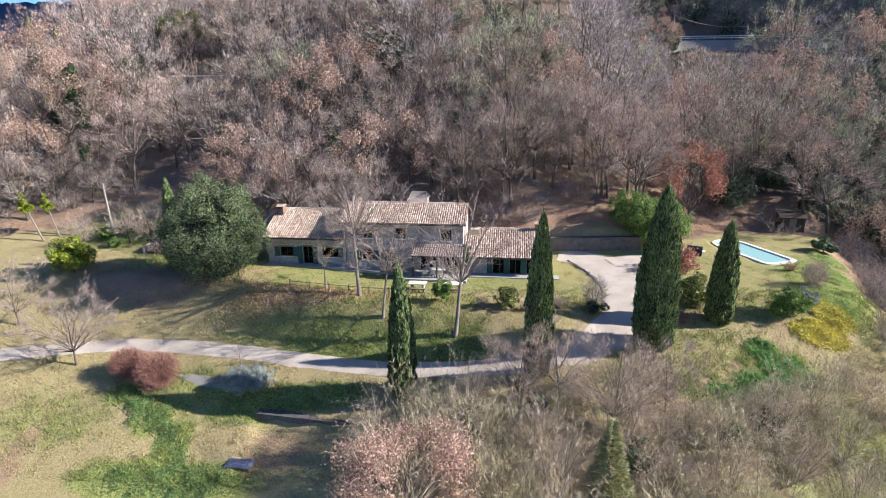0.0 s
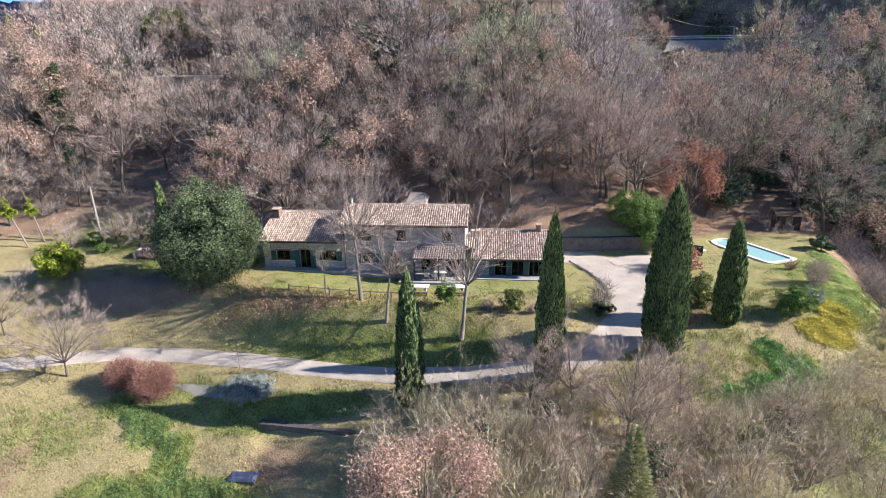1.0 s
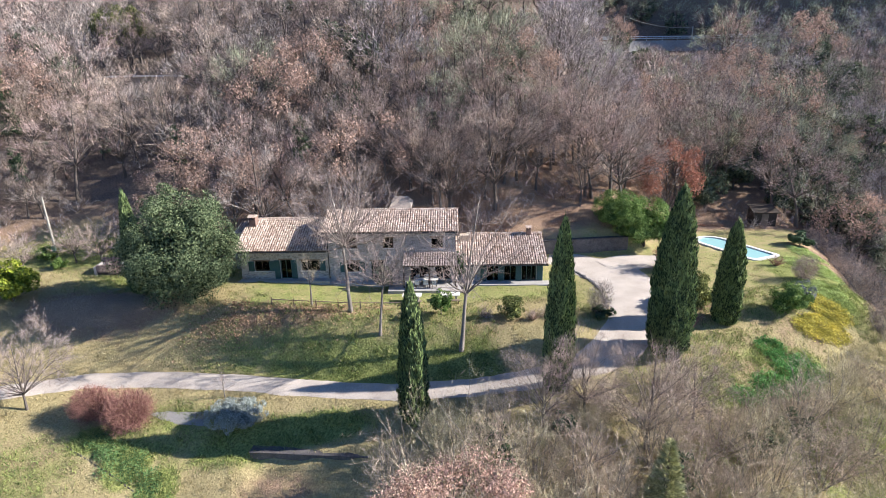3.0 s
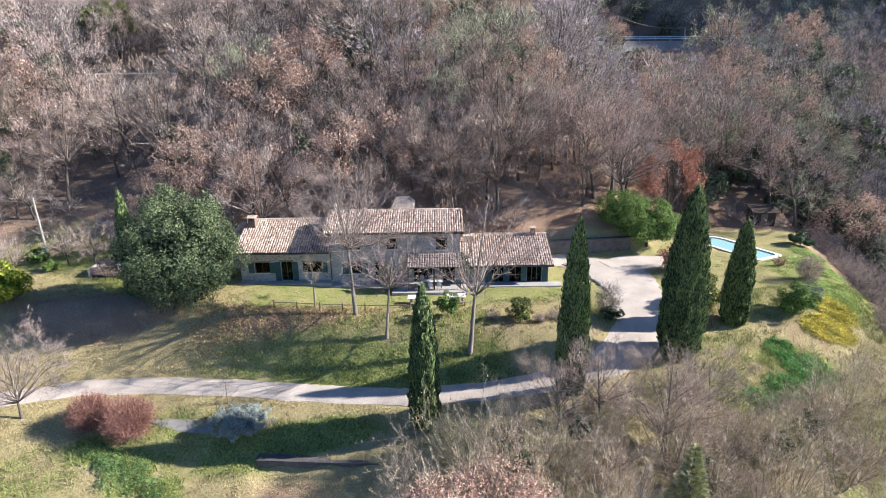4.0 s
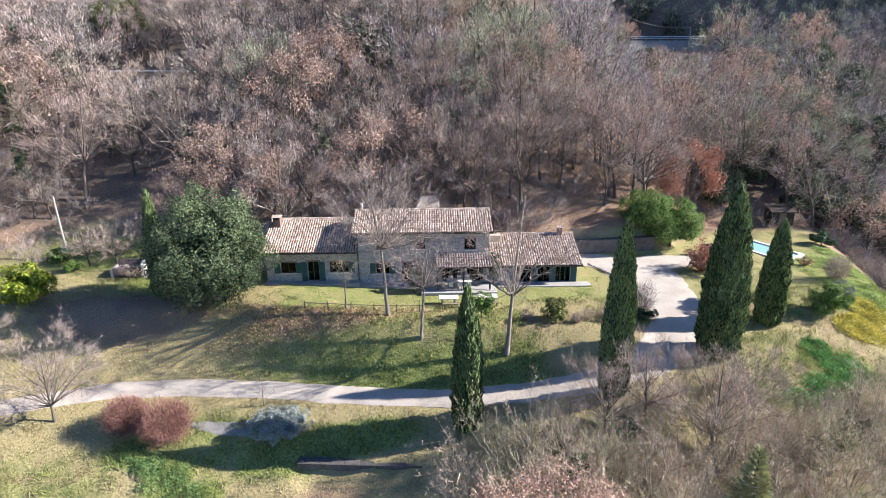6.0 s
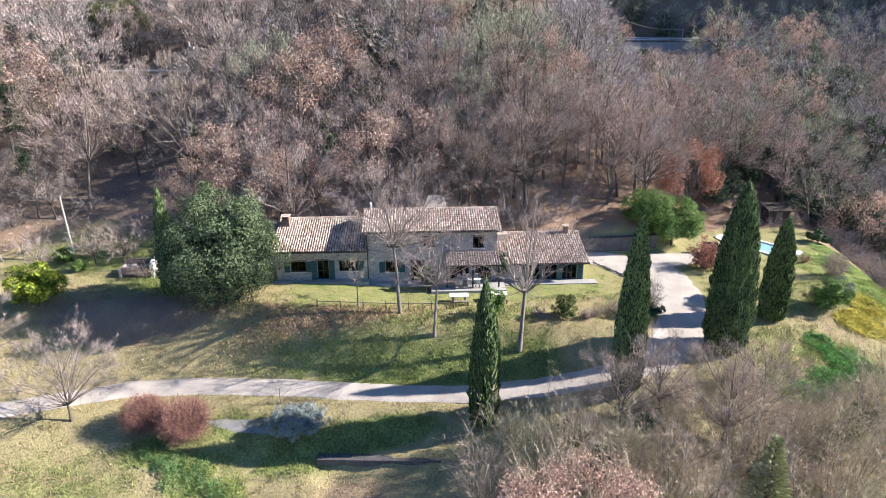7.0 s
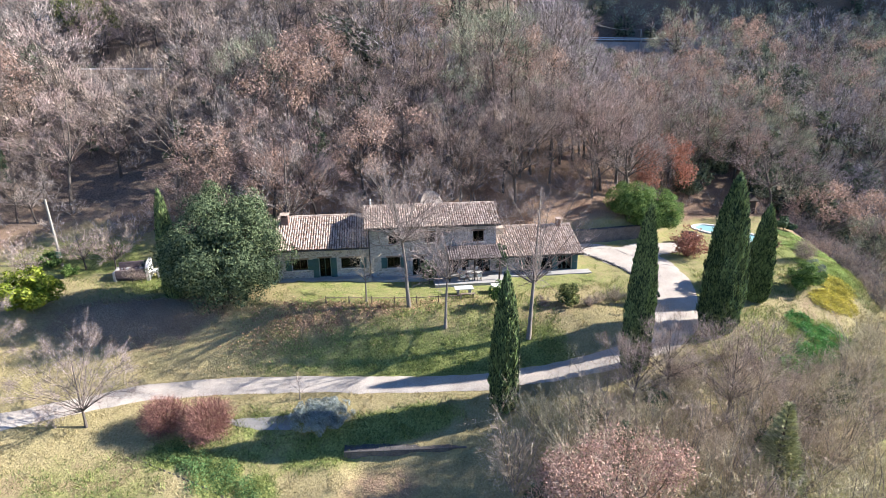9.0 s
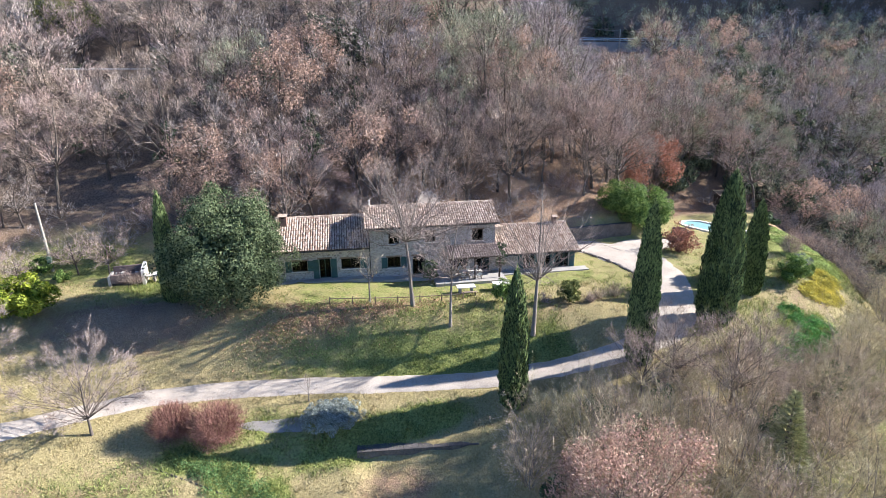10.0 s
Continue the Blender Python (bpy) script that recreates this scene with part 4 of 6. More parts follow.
plant("bare_tree", kind_meshes("lawn_tree", bare_kind(34, 5.2, 0.11, clear=0.45, limbs=8, spread=0.4, subs=4, twigs=220, twig=0.7, twig_r=0.012), PALE_BARK, TWIG_STRAW), -12.4, 53.2, "small pruned leafless fruit tree on the lawn", "tree", "bare lawn trees")

# left foreground
SMALL = bare_kind(35, 7.0, 0.1, clear=0.2, limbs=26, dome=0.58, subs=6, twigs=6000, twig=0.5, twig_r=0.0075, fine=True, tips=(5200, 0.6, 0.38, 0.0075))
plant("bare_tree", kind_meshes("verge_tree", SMALL, BARK, TWIG_LAWN), -34.3, 44.4, "small leafless tree with straw-coloured twigs below the drive", "tree", "bare verge trees")
plant("bare_tree", kind_meshes("verge_tree", bare_kind(36, 7.0, 0.085, clear=0.2, limbs=16, dome=0.5, subs=5, twigs=3600, twig=0.5, twig_r=0.009, fine=True, tips=(3000, 0.6, 0.38, 0.0085)), BARK, TWIG_LAWN), -43.5, 49.6, "leafless tree with pale twigs above the drive", "tree", "bare verge trees")
plant("bare_tree", kind_meshes("verge_tree", bare_kind(37, 2.4, 0.06, clear=0.3, limbs=7, spread=0.5, subs=3, twigs=40, twig=0.4, twig_r=0.012), PALE_BARK, TWIG_PINK), -18.8, 44.7, "little leafless sapling at the edge of the drive", "tree")


def twiggy(seed, size, n, mat, x, y, label, name, group="", length=0.32, r=0.011):
    rng = np.random.default_rng(seed)
    size = np.array(size, float)
    stems = [(0, 0, -0.1, *(unit(rng, 1)[0] * size * [0.6, 0.6, 0.3] + [0, 0, size[2] * 1.1]), 0.035, 0.012) for _ in range(16)]
    me = [("stem", np_mesh(name + "_stems", [tubes(stems, 4)], mat)), ("crown", np_mesh(name + "_crown", [twig_ball(rng, size, n, length, r), twig_ball(rng, size * 0.7, n // 3, length, r * 1.4)], mat))]
    return plant(name, me, x, y, label, "shrub", group)


def shrub(seed, x, y, h, r, twig_mat, label, stems=16, twigs=700, twig=0.6, twig_r=0.012, leaf=0, leaf_mat=None, leaf_size=0.08, rise=(0.5, 1.35), name="bare_shrub", group=""):
    k = bare_kind(seed, h, 0.04, leaf, leaf_size, (4, 4, 3), stems=stems, subs=5, twigs=twigs, twig=twig, twig_r=twig_r, rise=rise)
    return plant(name, kind_meshes("shrub", k, twig_mat, twig_mat, leaf_mat), x, y, label, "shrub", group, r)


RED_TWIG = surface("red_twigs", (0.13, 0.065, 0.055), (0.40, 0.205, 0.165), 0.8, 4, bump=0, vary=0.5, by="island")
twiggy(41, (1.75, 1.6, 1.45), 12500, RED_TWIG, -28.7, 43.5, "rounded dense reddish-brown leafless shrub below the drive", "red_shrub", "red shrubs")
twiggy(42, (2.0, 1.8, 1.75), 15000, RED_TWIG, -25.5, 42.4, "larger rounded reddish-brown leafless shrub below the drive", "red_shrub", "red shrubs")
plant("grey_shrub", leafy_kind("grey_shrub", 43, (2.7, 2.1, 1.0), 170, 120, 0.05, GREY_LEAF, 0.06), -17.1, 41.9, "low broad grey-green lavender-like shrub in the shade", "shrub")
plant("yellow_green_shrub", leafy_kind("lime_shrub", 44, (2.6, 2.2, 2.3), 34, 110, 0.14, LIME_LEAF, 0.1), -42.0, 56.8, "bright yellow-green evergreen shrub at the lawn edge", "shrub")

# right terrace
PINE_LEAF = surface("olive_needles", (0.05, 0.07, 0.02), (0.26, 0.28, 0.09), 0.5, 3, bump=0, vary=0.6, by="island", through_light=0.15)
LAU = leafy_kind("laurel", 45, (3.9, 3.0, 3.2), 80, 190, 0.11, LAUREL_LEAF, 0.18, 0.4)
plant("laurel_shrub", LAU, 27.2, 66.4, "large rounded glossy green laurel shrub behind the yard", "shrub", "laurels")
plant("laurel_shrub", LAU, 23.8, 67.0, "rounded green laurel shrub behind the yard", "shrub", "laurels", 0.85, 120)
shrub(46, 27.0, 58.9, 2.6, 1.2, RED_TWIG, "rust-orange deciduous shrub on the pool lawn", 24, 900, 0.5, 0.012, 2600, RUST_LEAF, 0.11, name="rust_shrub")
DRK = leafy_kind("dark_shrub", 47, (1.9, 1.6, 1.75), 34, 150, 0.09, PINE_LEAF, 0.07)
plant("dark_shrub", DRK, 25.1, 49.8, "upright dark green shrub beside a cypress", "shrub")
plant("green_shrub", leafy_kind("green_shrub", 48, (1.9, 1.6, 1.7), 30, 220, 0.08, LAUREL_LEAF, 0.08), 33.0, 47.8, "rounded bright green shrub on the edge of the terrace", "shrub")
twiggy(49, (1.3, 1.3, 1.5), 4200, TWIG_PINK, 39.4, 54.2, "purplish leafless shrub on the terrace edge", "purple_shrub")
plant("grey_shrub", leafy_kind("edge_shrub", 50, (1.3, 1.3, 1.2), 24, 110, 0.06, surface("sage_leaves", (0.11, 0.125, 0.115), (0.33, 0.35, 0.34), 0.8, 5, bump=0, vary=0.5, by="island", through_light=0.1), 0.06), 35.6, 49.5, "grey-green shrub on the terrace edge", "shrub")
plant("green_shrub", leafy_kind("green_shrub", 51, (1.5, 1.4, 1.2), 20, 90, 0.11, IVY_LEAF, 0.08), 48.0, 66.0, "round dark green shrub by the pool lawn", "shrub")
shrub(52, 39.6, 58.8, 1.3, 1.0, RED_TWIG, "small reddish leafless shrub beside the pool", 20, 300, 0.35, 0.012, name="red_shrub")
twiggy(53, (1.2, 1.2, 1.8), 2200, TWIG_GREY, 15.0, 49.2, "leafless grey shrub on the lawn by the drive", "bare_shrub", length=0.5)
plant("green_shrub", leafy_kind("low_green", 54, (1.3, 0.9, 0.7), 14, 80, 0.09, IVY_LEAF, 0.05), 15.2, 48.6, "low dark green shrub at the foot of a bare shrub", "shrub")
plant("green_shrub", leafy_kind("lawn_green", 55, (1.1, 1.0, 1.5), 18, 90, 0.09, LAUREL_LEAF, 0.05), 0.0, 50.0, "small green shrub on the lawn", "shrub", "lawn shrubs")
plant("green_shrub", leafy_kind("lawn_green", 56, (1.5, 1.2, 1.2), 22, 100, 0.08, PINE_LEAF, 0.05), 6.4, 48.5, "small round green shrub on the lawn", "shrub", "lawn shrubs")
shrub(57, 3.9, 48.9, 1.2, 1.0, TWIG_PINK, "low brown withered flower bed shrub", 22, 300, 0.3, 0.01, name="low_shrub", group="low bed shrubs")
shrub(58, 9.5, 48.4, 1.2, 1.0, TWIG_STRAW, "low straw-coloured leafless bed shrub", 24, 400, 0.35, 0.01, name="low_shrub", group="low bed shrubs")
shrub(73, 8.2, 47.8, 1.1, 1.0, TWIG_BROWN, "low brown withered shrub in the lawn bed", 24, 420, 0.32, 0.01, name="low_shrub", group="low bed shrubs")
shrub(74, 11.4, 48.7, 1.5, 1.0, TWIG_STRAW, "straw-brown leafless shrub in the lawn bed", 26, 520, 0.4, 0.01, name="low_shrub", group="low bed shrubs")
shrub(59, 22.8, 46.6, 1.6, 1.0, RED_TWIG, "little dark red shrub at the foot of a cypress", 20, 300, 0.35, 0.012, name="red_shrub")
plant("climbing_shrub", leafy_kind("climber", 60, (1.2, 0.8, 1.6), 18, 100, 0.1, IVY_LEAF, 0.06), -5.4, 57.2, "dark green climbing shrub against the house front", "shrub")
plant("climbing_shrub", leafy_kind("climber", 61, (0.6, 0.6, 2.6), 16, 90, 0.1, IVY_LEAF, 0.06), 2.7, 57.4, "tall dark green creeper at the house corner", "shrub")

# ---- woods ----
KINDS = [("grey" if k % 2 else "pink", bare_kind(100 + k, 9.6 + 0.6 * k, 0.19, clear=0.25 + 0.04 * (k % 3), limbs=14 + k % 3, subs=4, twigs=900, twig=0.6, twig_r=0.017, fine=True, sides=(5, 4, 3), lean=0.07, dome=0.37 + 0.03 * (k % 4), tips=(2600, 1.15, 0.5, 0.019))) for k in range(7)]
MIDDLE = [("grey", bare_kind(170 + k, 10.5 + 0.6 * k, 0.17, clear=0.28, limbs=13, subs=3, twigs=350, twig=0.8, twig_r=0.025, fine=True, sides=(4, 3, 3), lean=0.06, dome=0.4 + 0.03 * (k % 3), tips=(1250, 1.3, 0.58, 0.033))) for k in range(5)]
FAR = [("grey" if k % 2 else "pink", bare_kind(110 + k, 10.5 + 0.6 * k, 0.17, clear=0.3, limbs=11, subs=3, twigs=250, twig=1.0, twig_r=0.035, fine=True, sides=(3, 3, 3), lean=0.05, dome=0.42 + 0.03 * (k % 3), tips=(680, 1.5, 0.8, 0.05))) for k in range(6)]
OAKS = [bare_kind(120 + k, 10.0 + k, 0.16, 3100, 0.135, (5, 3, 3), clear=0.22, limbs=13, subs=3, twigs=300, twig=1.0, twig_r=0.02, fine=True, dome=0.4, tips=(250, 1.2, 0.9, 0.015)) for k in range(3)]
FAR_OAKS = [bare_kind(126 + k, 10.0 + k, 0.16, 1400, 0.21, (4, 3, 3), clear=0.22, limbs=13, subs=3, twigs=150, twig=1.0, twig_r=0.025, fine=True, dome=0.4, tips=(150, 1.3, 0.9, 0.02)) for k in range(3)]
BRUSH = [bare_kind(130 + k, 3.2, 0.03, 0, 0.1, (3, 3, 3), stems=8, subs=3, twigs=500, twig=0.8, twig_r=0.016, fine=True) for k in range(3)]


def evergreen_arrays(seed, size):
    rng = np.random.default_rng(seed)
    c, r = clusters(rng, np.array(size), 20, 0.4)
    return [leaf_mass(rng, c, r, 21, 0.26)]


GREENS = [evergreen_arrays(140, (2.0, 2.0, 2.6)), evergreen_arrays(141, (1.6, 1.6, 4.2)), evergreen_arrays(142, (2.6, 2.2, 2.2))]
IVY = []
for k in range(3):
    rng = np.random.default_rng(145 + k)
    c, r = clusters(rng, np.array([1.5 - 0.3 * k, 1.5 - 0.3 * k, 1.0 + 0.8 * k]), 9, 0.4)
    IVY.append([leaf_mass(rng, c, r, 26, 0.2)])
rng = np.random.default_rng(77)
FOOT = ([-120, -80, -52, -44, -34, -28, -20, 0, 14, 25, 31, 40, 52, 56, 60, 70, 120], [58, 62, 69.5, 72.5, 73, 69, 67, 68.5, 70, 69.6, 73, 80.5, 80, 72, 58, 52, 52])
edge_meshes = [kind_meshes("woodland_tree", arr, BARK, (TWIG_BROWN, TWIG_GREY, TWIG_PINK)[k % 3]) for k, (kn, arr) in enumerate(KINDS)]
oak_meshes = [kind_meshes("oak", a, BARK, TWIG_GREY, OAK_LEAF) for a in OAKS]
RUSTY = bare_kind(125, 10.0, 0.16, 5200, 0.15, (5, 3, 3), clear=0.15, limbs=20, subs=3, twigs=300, twig=0.9, twig_r=0.018, fine=True, dome=0.34, tips=(250, 1.2, 0.9, 0.015), patchy=True)
brush_meshes = [kind_meshes("shrub", BRUSH[k], TWIG_GREY, (TWIG_GREY, TWIG_PINK, TWIG_GREY)[k]) for k in range(3)]
rust_mesh = kind_meshes("rust_oak", RUSTY, BARK, TWIG_GREY, RUST_LEAF)
stuff = {"grey": [], "pink": [], "brown": [], "mauve": [], "moss": [], "pale": [], "trunk": [], "oak_leaf": [], "green": []}
EDGE_LABELS = ("slender leafless tree at the foot of the wooded slope", "leafless forked tree at the foot of the wooded slope", "tall thin leafless tree at the edge of the wood")


def turn(t, s):
    return np.array([[math.cos(t), -math.sin(t), 0], [math.sin(t), math.cos(t), 0], [0, 0, 1]]) * s


def shade_of(x, y, u):
    """The twig colour at x, y: by species, with eastern mauve imitating haze."""
    v = u + 0.9 * noise.noise(Vector((x * 0.045, y * 0.06, 7.0))) + 0.55 * float(sstep(-60, 75, x)) - 0.14
    v += 0.22 * float(sstep(-48, -54, x)) - 0.38 * float(sstep(-54, -48, x) * sstep(-20, -28, x) * sstep(72, 78, y))
    if x > -25 and noise.noise(Vector((x * 0.06 + 3, y * 0.06, 11.0))) > 0.12 - 0.2 * float(sstep(20, 60, x)) and u > 0.3:
        return "moss"
    return "pale" if v < 0.1 else "pink" if v < 0.36 else "brown" if v < 0.52 else "grey" if v < 0.84 or x < -5 else "mauve"


# oaks that keep their dry leaves
taken = []
for ox, oy, s, rust in ((35.0, 76.0, 1.1, 1), (-19.6, 70.5, 0.95, 0), (-23.6, 69.5, 0.9, 0), (-15.6, 86, 1.3, 0), (1.2, 97, 1.2, 0), (42.5, 100, 1.1, 0), (55, 122, 1.0, 0), (66, 95, 1.35, 0), (-64, 88, 1.25, 0), (-60, 76, 1.1, 0), (56, 86, 1.1, 0), (-27.5, 73, 1.0, 0), (62, 112, 1.2, 0), (96, 130, 1.4, 0), (53.5, 147, 1.05, 0), (88, 152, 1.3, 0), (-31, 71, 0.8, 0), (30, 83, 0.9, 0), (-74, 101, 1.5, 0)):
    plant("oak_tree", rust_mesh if rust else oak_meshes[len(taken) % 3], ox, oy, "oak holding rust-red dry leaves at the wood's edge" if rust else "oak in winter still holding dry pinkish-brown leaves", "tree", "leafy oaks", s, ox * 37 % 360)
    taken.append((ox, oy))
for k in range(94):
    bx = rng.uniform(-62, 46) if k < 80 else rng.uniform(4, 22)
    by = np.interp(bx, *FOOT) - rng.uniform(-6, 2.2) - (2.5 if k >= 80 else 0)
    if by < 67.5 and bx > -20:
        continue
    if abs(bx - 26) < 6 and by < 71:
        continue
    i = int(rng.integers(0, 3))
    plant("bare_shrub", brush_meshes[i], bx, by, ("low grey leafless scrub", "tangled reddish leafless scrub", "thin leafless scrub")[i] + " at the foot of the wooded slope", "shrub", "woodland edge scrub", rng.uniform(0.5, 1.0), rng.uniform(0, 360))
# fallen leaves at the foot of the wood
lp = np.stack((rng.uniform(-34, 46, 60000), rng.uniform(0, 1, 60000) ** 1.4 * 19), 1)
lp[:, 1] += np.interp(lp[:, 0], [-44, -20, 0, 14, 26, 40, 60], [67, 66, 65.5, 67, 70, 76, 72])
keep = np.hypot(lp[:, 0] - 26, lp[:, 1] - 66) > 4.5
lp = lp[keep]
drift = np.sin(lp[:, 0] * 0.9 + np.sin(lp[:, 1] * 0.7) * 2) + np.sin(lp[:, 1] * 1.3 + lp[:, 0] * 0.4)
lp = lp[drift + rng.normal(0, 0.8, len(lp)) > 0]
lp = np.concatenate((lp, rng.normal((-13.5, 52.0), (4.8, 1.1), (2200, 2)), rng.normal((-20.5, 52.4), (2.2, 1.0), (1500, 2))))
lp = np.concatenate((lp, height(lp[:, :1], lp[:, 1:]) + rng.uniform(0.02, 0.12, (len(lp), 1))), 1)
tagged(new("fallen_leaves", np_mesh("fallen_leaves", [leaves(rng, lp, np.tile([0.1, -0.2, 1.0], (len(lp), 1)), 0.09)], LITTER_LEAF)), "drifts of dry fallen oak leaves under the trees", "leaf litter", kind="stuff")
for k in range(20):
    x = -3 + 31 * (k + rng.uniform(0, 1)) / 20
    y = np.interp(x, *FOOT) + rng.uniform(0.8, 8)
    if min(math.hypot(x - a, y - b) for a, b in taken) < 2.4:
        continue
    plant("woodland_tree", edge_meshes[k % 7], x, y, EDGE_LABELS[k % 3], "tree", "woodland edge trees", rng.uniform(0.85, 1.15), rng.uniform(0, 360))
y = 50.0
while y < 232:
    step = 5.2 if y < 96 else 6.6 if y < 130 else 8.0 if y < 165 else 9.5
    for x in np.arange(-0.87 * y - 8, 1.43 * y - 18, step):
        px, py = x + rng.uniform(-0.45, 0.45) * step, y + rng.uniform(-0.45, 0.45) * step
        u1, u2, u3 = rng.uniform(0, 1, 3)
        foot, zb = np.interp(px, *FOOT), h_at(px, py) - 0.15
        if py < foot or zb > 23 + (0.15 if px < 40 else 0.42) * math.hypot(px + 8, py - 4) or min(math.hypot(px - a, py - b) for a, b in taken) < 2.6:
            continue
        if 29 < px < 37 and py < 78:
            continue   # open ground in front of the rust-red oak
        west = math.degrees(math.atan2(px - 1.5, py)) + 39.1
        if west < 9 and zb + 10.5 - 21.2 > math.tan(radians(2.3 + 0.75 * west)) * math.hypot(px - 1.5, py):
            continue   # the wood ends at a saddle in the west
        below = 162 + 0.11 * (px - 50) - py   # distance below the hillside road
        if -6 < below < 3.5 and 40 < px < 120 or -51 < px < -36 and 97.5 < py < 104:
            continue
        if below < -6 and px > 45 and noise.noise(Vector((px * 0.05, py * 0.07, 5.0))) < -0.25:
            continue
        size, t = rng.uniform(0.85, 1.32), rng.uniform(0, 6.283)
        aim = (px + 10) * 160 / (py - 5) - 10   # the stretch of road uphill of here
        if 57 < aim < 96 and 0 < below < 50:
            size = max(0.3, min(size, below * 0.022))
        if -48 < px < -33 and 75 < py < 98:
            size = min(size, 0.5 + (98 - py) * 0.035)
        if -56 < px < -46 and 70 < py < 84:
            size = min(size, 0.6)
        kinds = noise.noise(Vector((px * 0.035, py * 0.05, 2.0)))
        off = np.array([px, py, zb])
        ravine = px > 50 and py < 100 or px > 45 and py > 172
        if u1 > (0.6 if ravine else 0.96) and (ravine or py > foot + 14) or (kinds < -0.3 and u1 > 0.75 and py > foot + 10):
            stuff["green"] += merged(GREENS[int(u2 * 3)], turn(t, size * (1.35 if ravine else 1.0)), off)
            if not ravine:
                continue
        if kinds > 0.36 and u1 < 0.22 or u1 < 0.03:
            arr, tw = (OAKS if y < 95 else FAR_OAKS)[int(u2 * 3)], "brown"
        elif y < 87:
            k = int(u2 * 7)
            tw, arr = KINDS[k]
            tw = shade_of(px, py, u3)
            if py < foot + 7 and px < 56:
                plant("woodland_tree", edge_meshes[k], px, py, EDGE_LABELS[k % 3], "tree", "woodland edge trees", size, math.degrees(t))
                continue
        else:
            tw, arr = FAR[int(u2 * 6)] if y > 116 else MIDDLE[int(u2 * 5)]
            tw = shade_of(px, py, u3)
        m = turn(t, size)
        stuff["trunk"] += merged(arr[0], m, off)
        stuff[tw] += merged(arr[1], m, off)
        if arr[2]:
            stuff["oak_leaf"] += merged(arr[2], m, off)
        if u3 < 0.35:
            bx, by = px - 1.2, py - 1.0
            stuff["green"] += merged(IVY[int(u2 * 3)], turn(t, size), np.array([bx, by, h_at(bx, by) - 0.2]))
        if u3 > 0.45 and y < 100:
            bx, by = px + 1.6, py + 1.5
            stuff["grey" if u3 > 0.78 else "pink"] += merged(BRUSH[int(u2 * 3)][0] + BRUSH[int(u2 * 3)][1], m, np.array([bx, by, h_at(bx, by) - 0.1]))
    y += step * 0.9
for key, nm, mat, lab in (("trunk", "woodland_trunks", BARK, "many grey-brown trunks of leafless woodland"), ("grey", "woodland_grey_crowns", TWIG_GREY, "dense grey-brown twigs of leafless woodland"), ("pink", "woodland_reddish_crowns", TWIG_PINK, "dense reddish twigs of leafless woodland"), ("brown", "woodland_brown_crowns", TWIG_BROWN, "dense dark brown twigs of leafless woodland"), ("mauve", "woodland_mauve_crowns", TWIG_HAZE_MAUVE, "dense leafless woodland twigs, mauve-grey partly as painted haze"), ("moss", "woodland_mossy_crowns", TWIG_MOSS, "dense olive-grey lichened twigs of leafless woodland"), ("pale", "woodland_beige_crowns", TWIG_PALE, "dense pale beige twigs of leafless woodland"), ("oak_leaf", "woodland_oak_leaves", OAK_LEAF, "dry pinkish-brown oak leaves still on the trees"), ("green", "woodland_evergreens", WOOD_GREEN, "dark evergreen undergrowth in the woods")):
    tagged(new(nm, np_mesh(nm, stuff[key], mat)), lab, "woodland", kind="stuff")

# evergreens that stand out in the wood
plant("pine_tree", leafy_kind("pine", 65, (6.0, 4.6, 3.2), 60, 150, 0.17, PINE_LEAF, 0.25, 0.9, 2.0), -51.5, 113.0, "yellow-green pine above the leafless wood", "tree")
IV = leafy_kind("ivy_tree", 66, (1.7, 1.7, 6.2), 46, 110, 0.18, IVY_LEAF, 0.2, 0.5)
plant("ivy_clad_tree", IV, -57.8, 85.7, "trunk wrapped in bright green ivy at the wood's edge", "tree", "ivy-clad trees", 1.1)
plant("ivy_clad_tree", IV, -68.0, 98.0, "trunk wrapped in dark ivy on the wooded slope", "tree", "ivy-clad trees", 0.8, 80)
for x, y, s in ((-63, 88, 0.7), (-52.5, 78, 0.55), (-33, 80, 0.6), (-15.8, 76.3, 0.75), (-9, 84, 0.6), (6, 82, 0.5)):
    plant("ivy_clad_tree", IV, x, y, "trunk wrapped in dark green ivy among bare trees", "tree", "ivy-clad trees", s, x * 53 % 360)
YELLOW_IVY = leafy_kind("leaning_ivy", 71, (0.8, 0.8, 2.4), 14, 70, 0.12, LIME_LEAF, 0.04)
for x, y, tilt, s in ((-52.2, 66.2, -17, 1.0), (-50.9, 67.4, -11, 0.9)):
    ln = thing("leaning_tree", (x, y, h_at(x, y) - 0.2), "thin leaning trunk with yellow-green ivy at the wood's edge", "tree", "leaning trees", 0, s)
    ln.matrix_world = pose(x, y, h_at(x, y) - 0.2, 0, tilt, 0) @ Matrix.Scale(s, 4)
    part("trunk", np_mesh("leaning_trunk", [tubes([(0, 0, 0, 0, 0, 8.5, 0.11, 0.05)], 7)], PALE_BARK), None, ln)
    for pname, me_ in YELLOW_IVY[1:]:
        part(pname, me_, None, ln).location = (0, 0, 3.0)
DG = leafy_kind("dark_evergreen", 67, (4.0, 3.6, 4.6), 40, 75, 0.26, WOOD_GREEN, 0.25, 0.6)
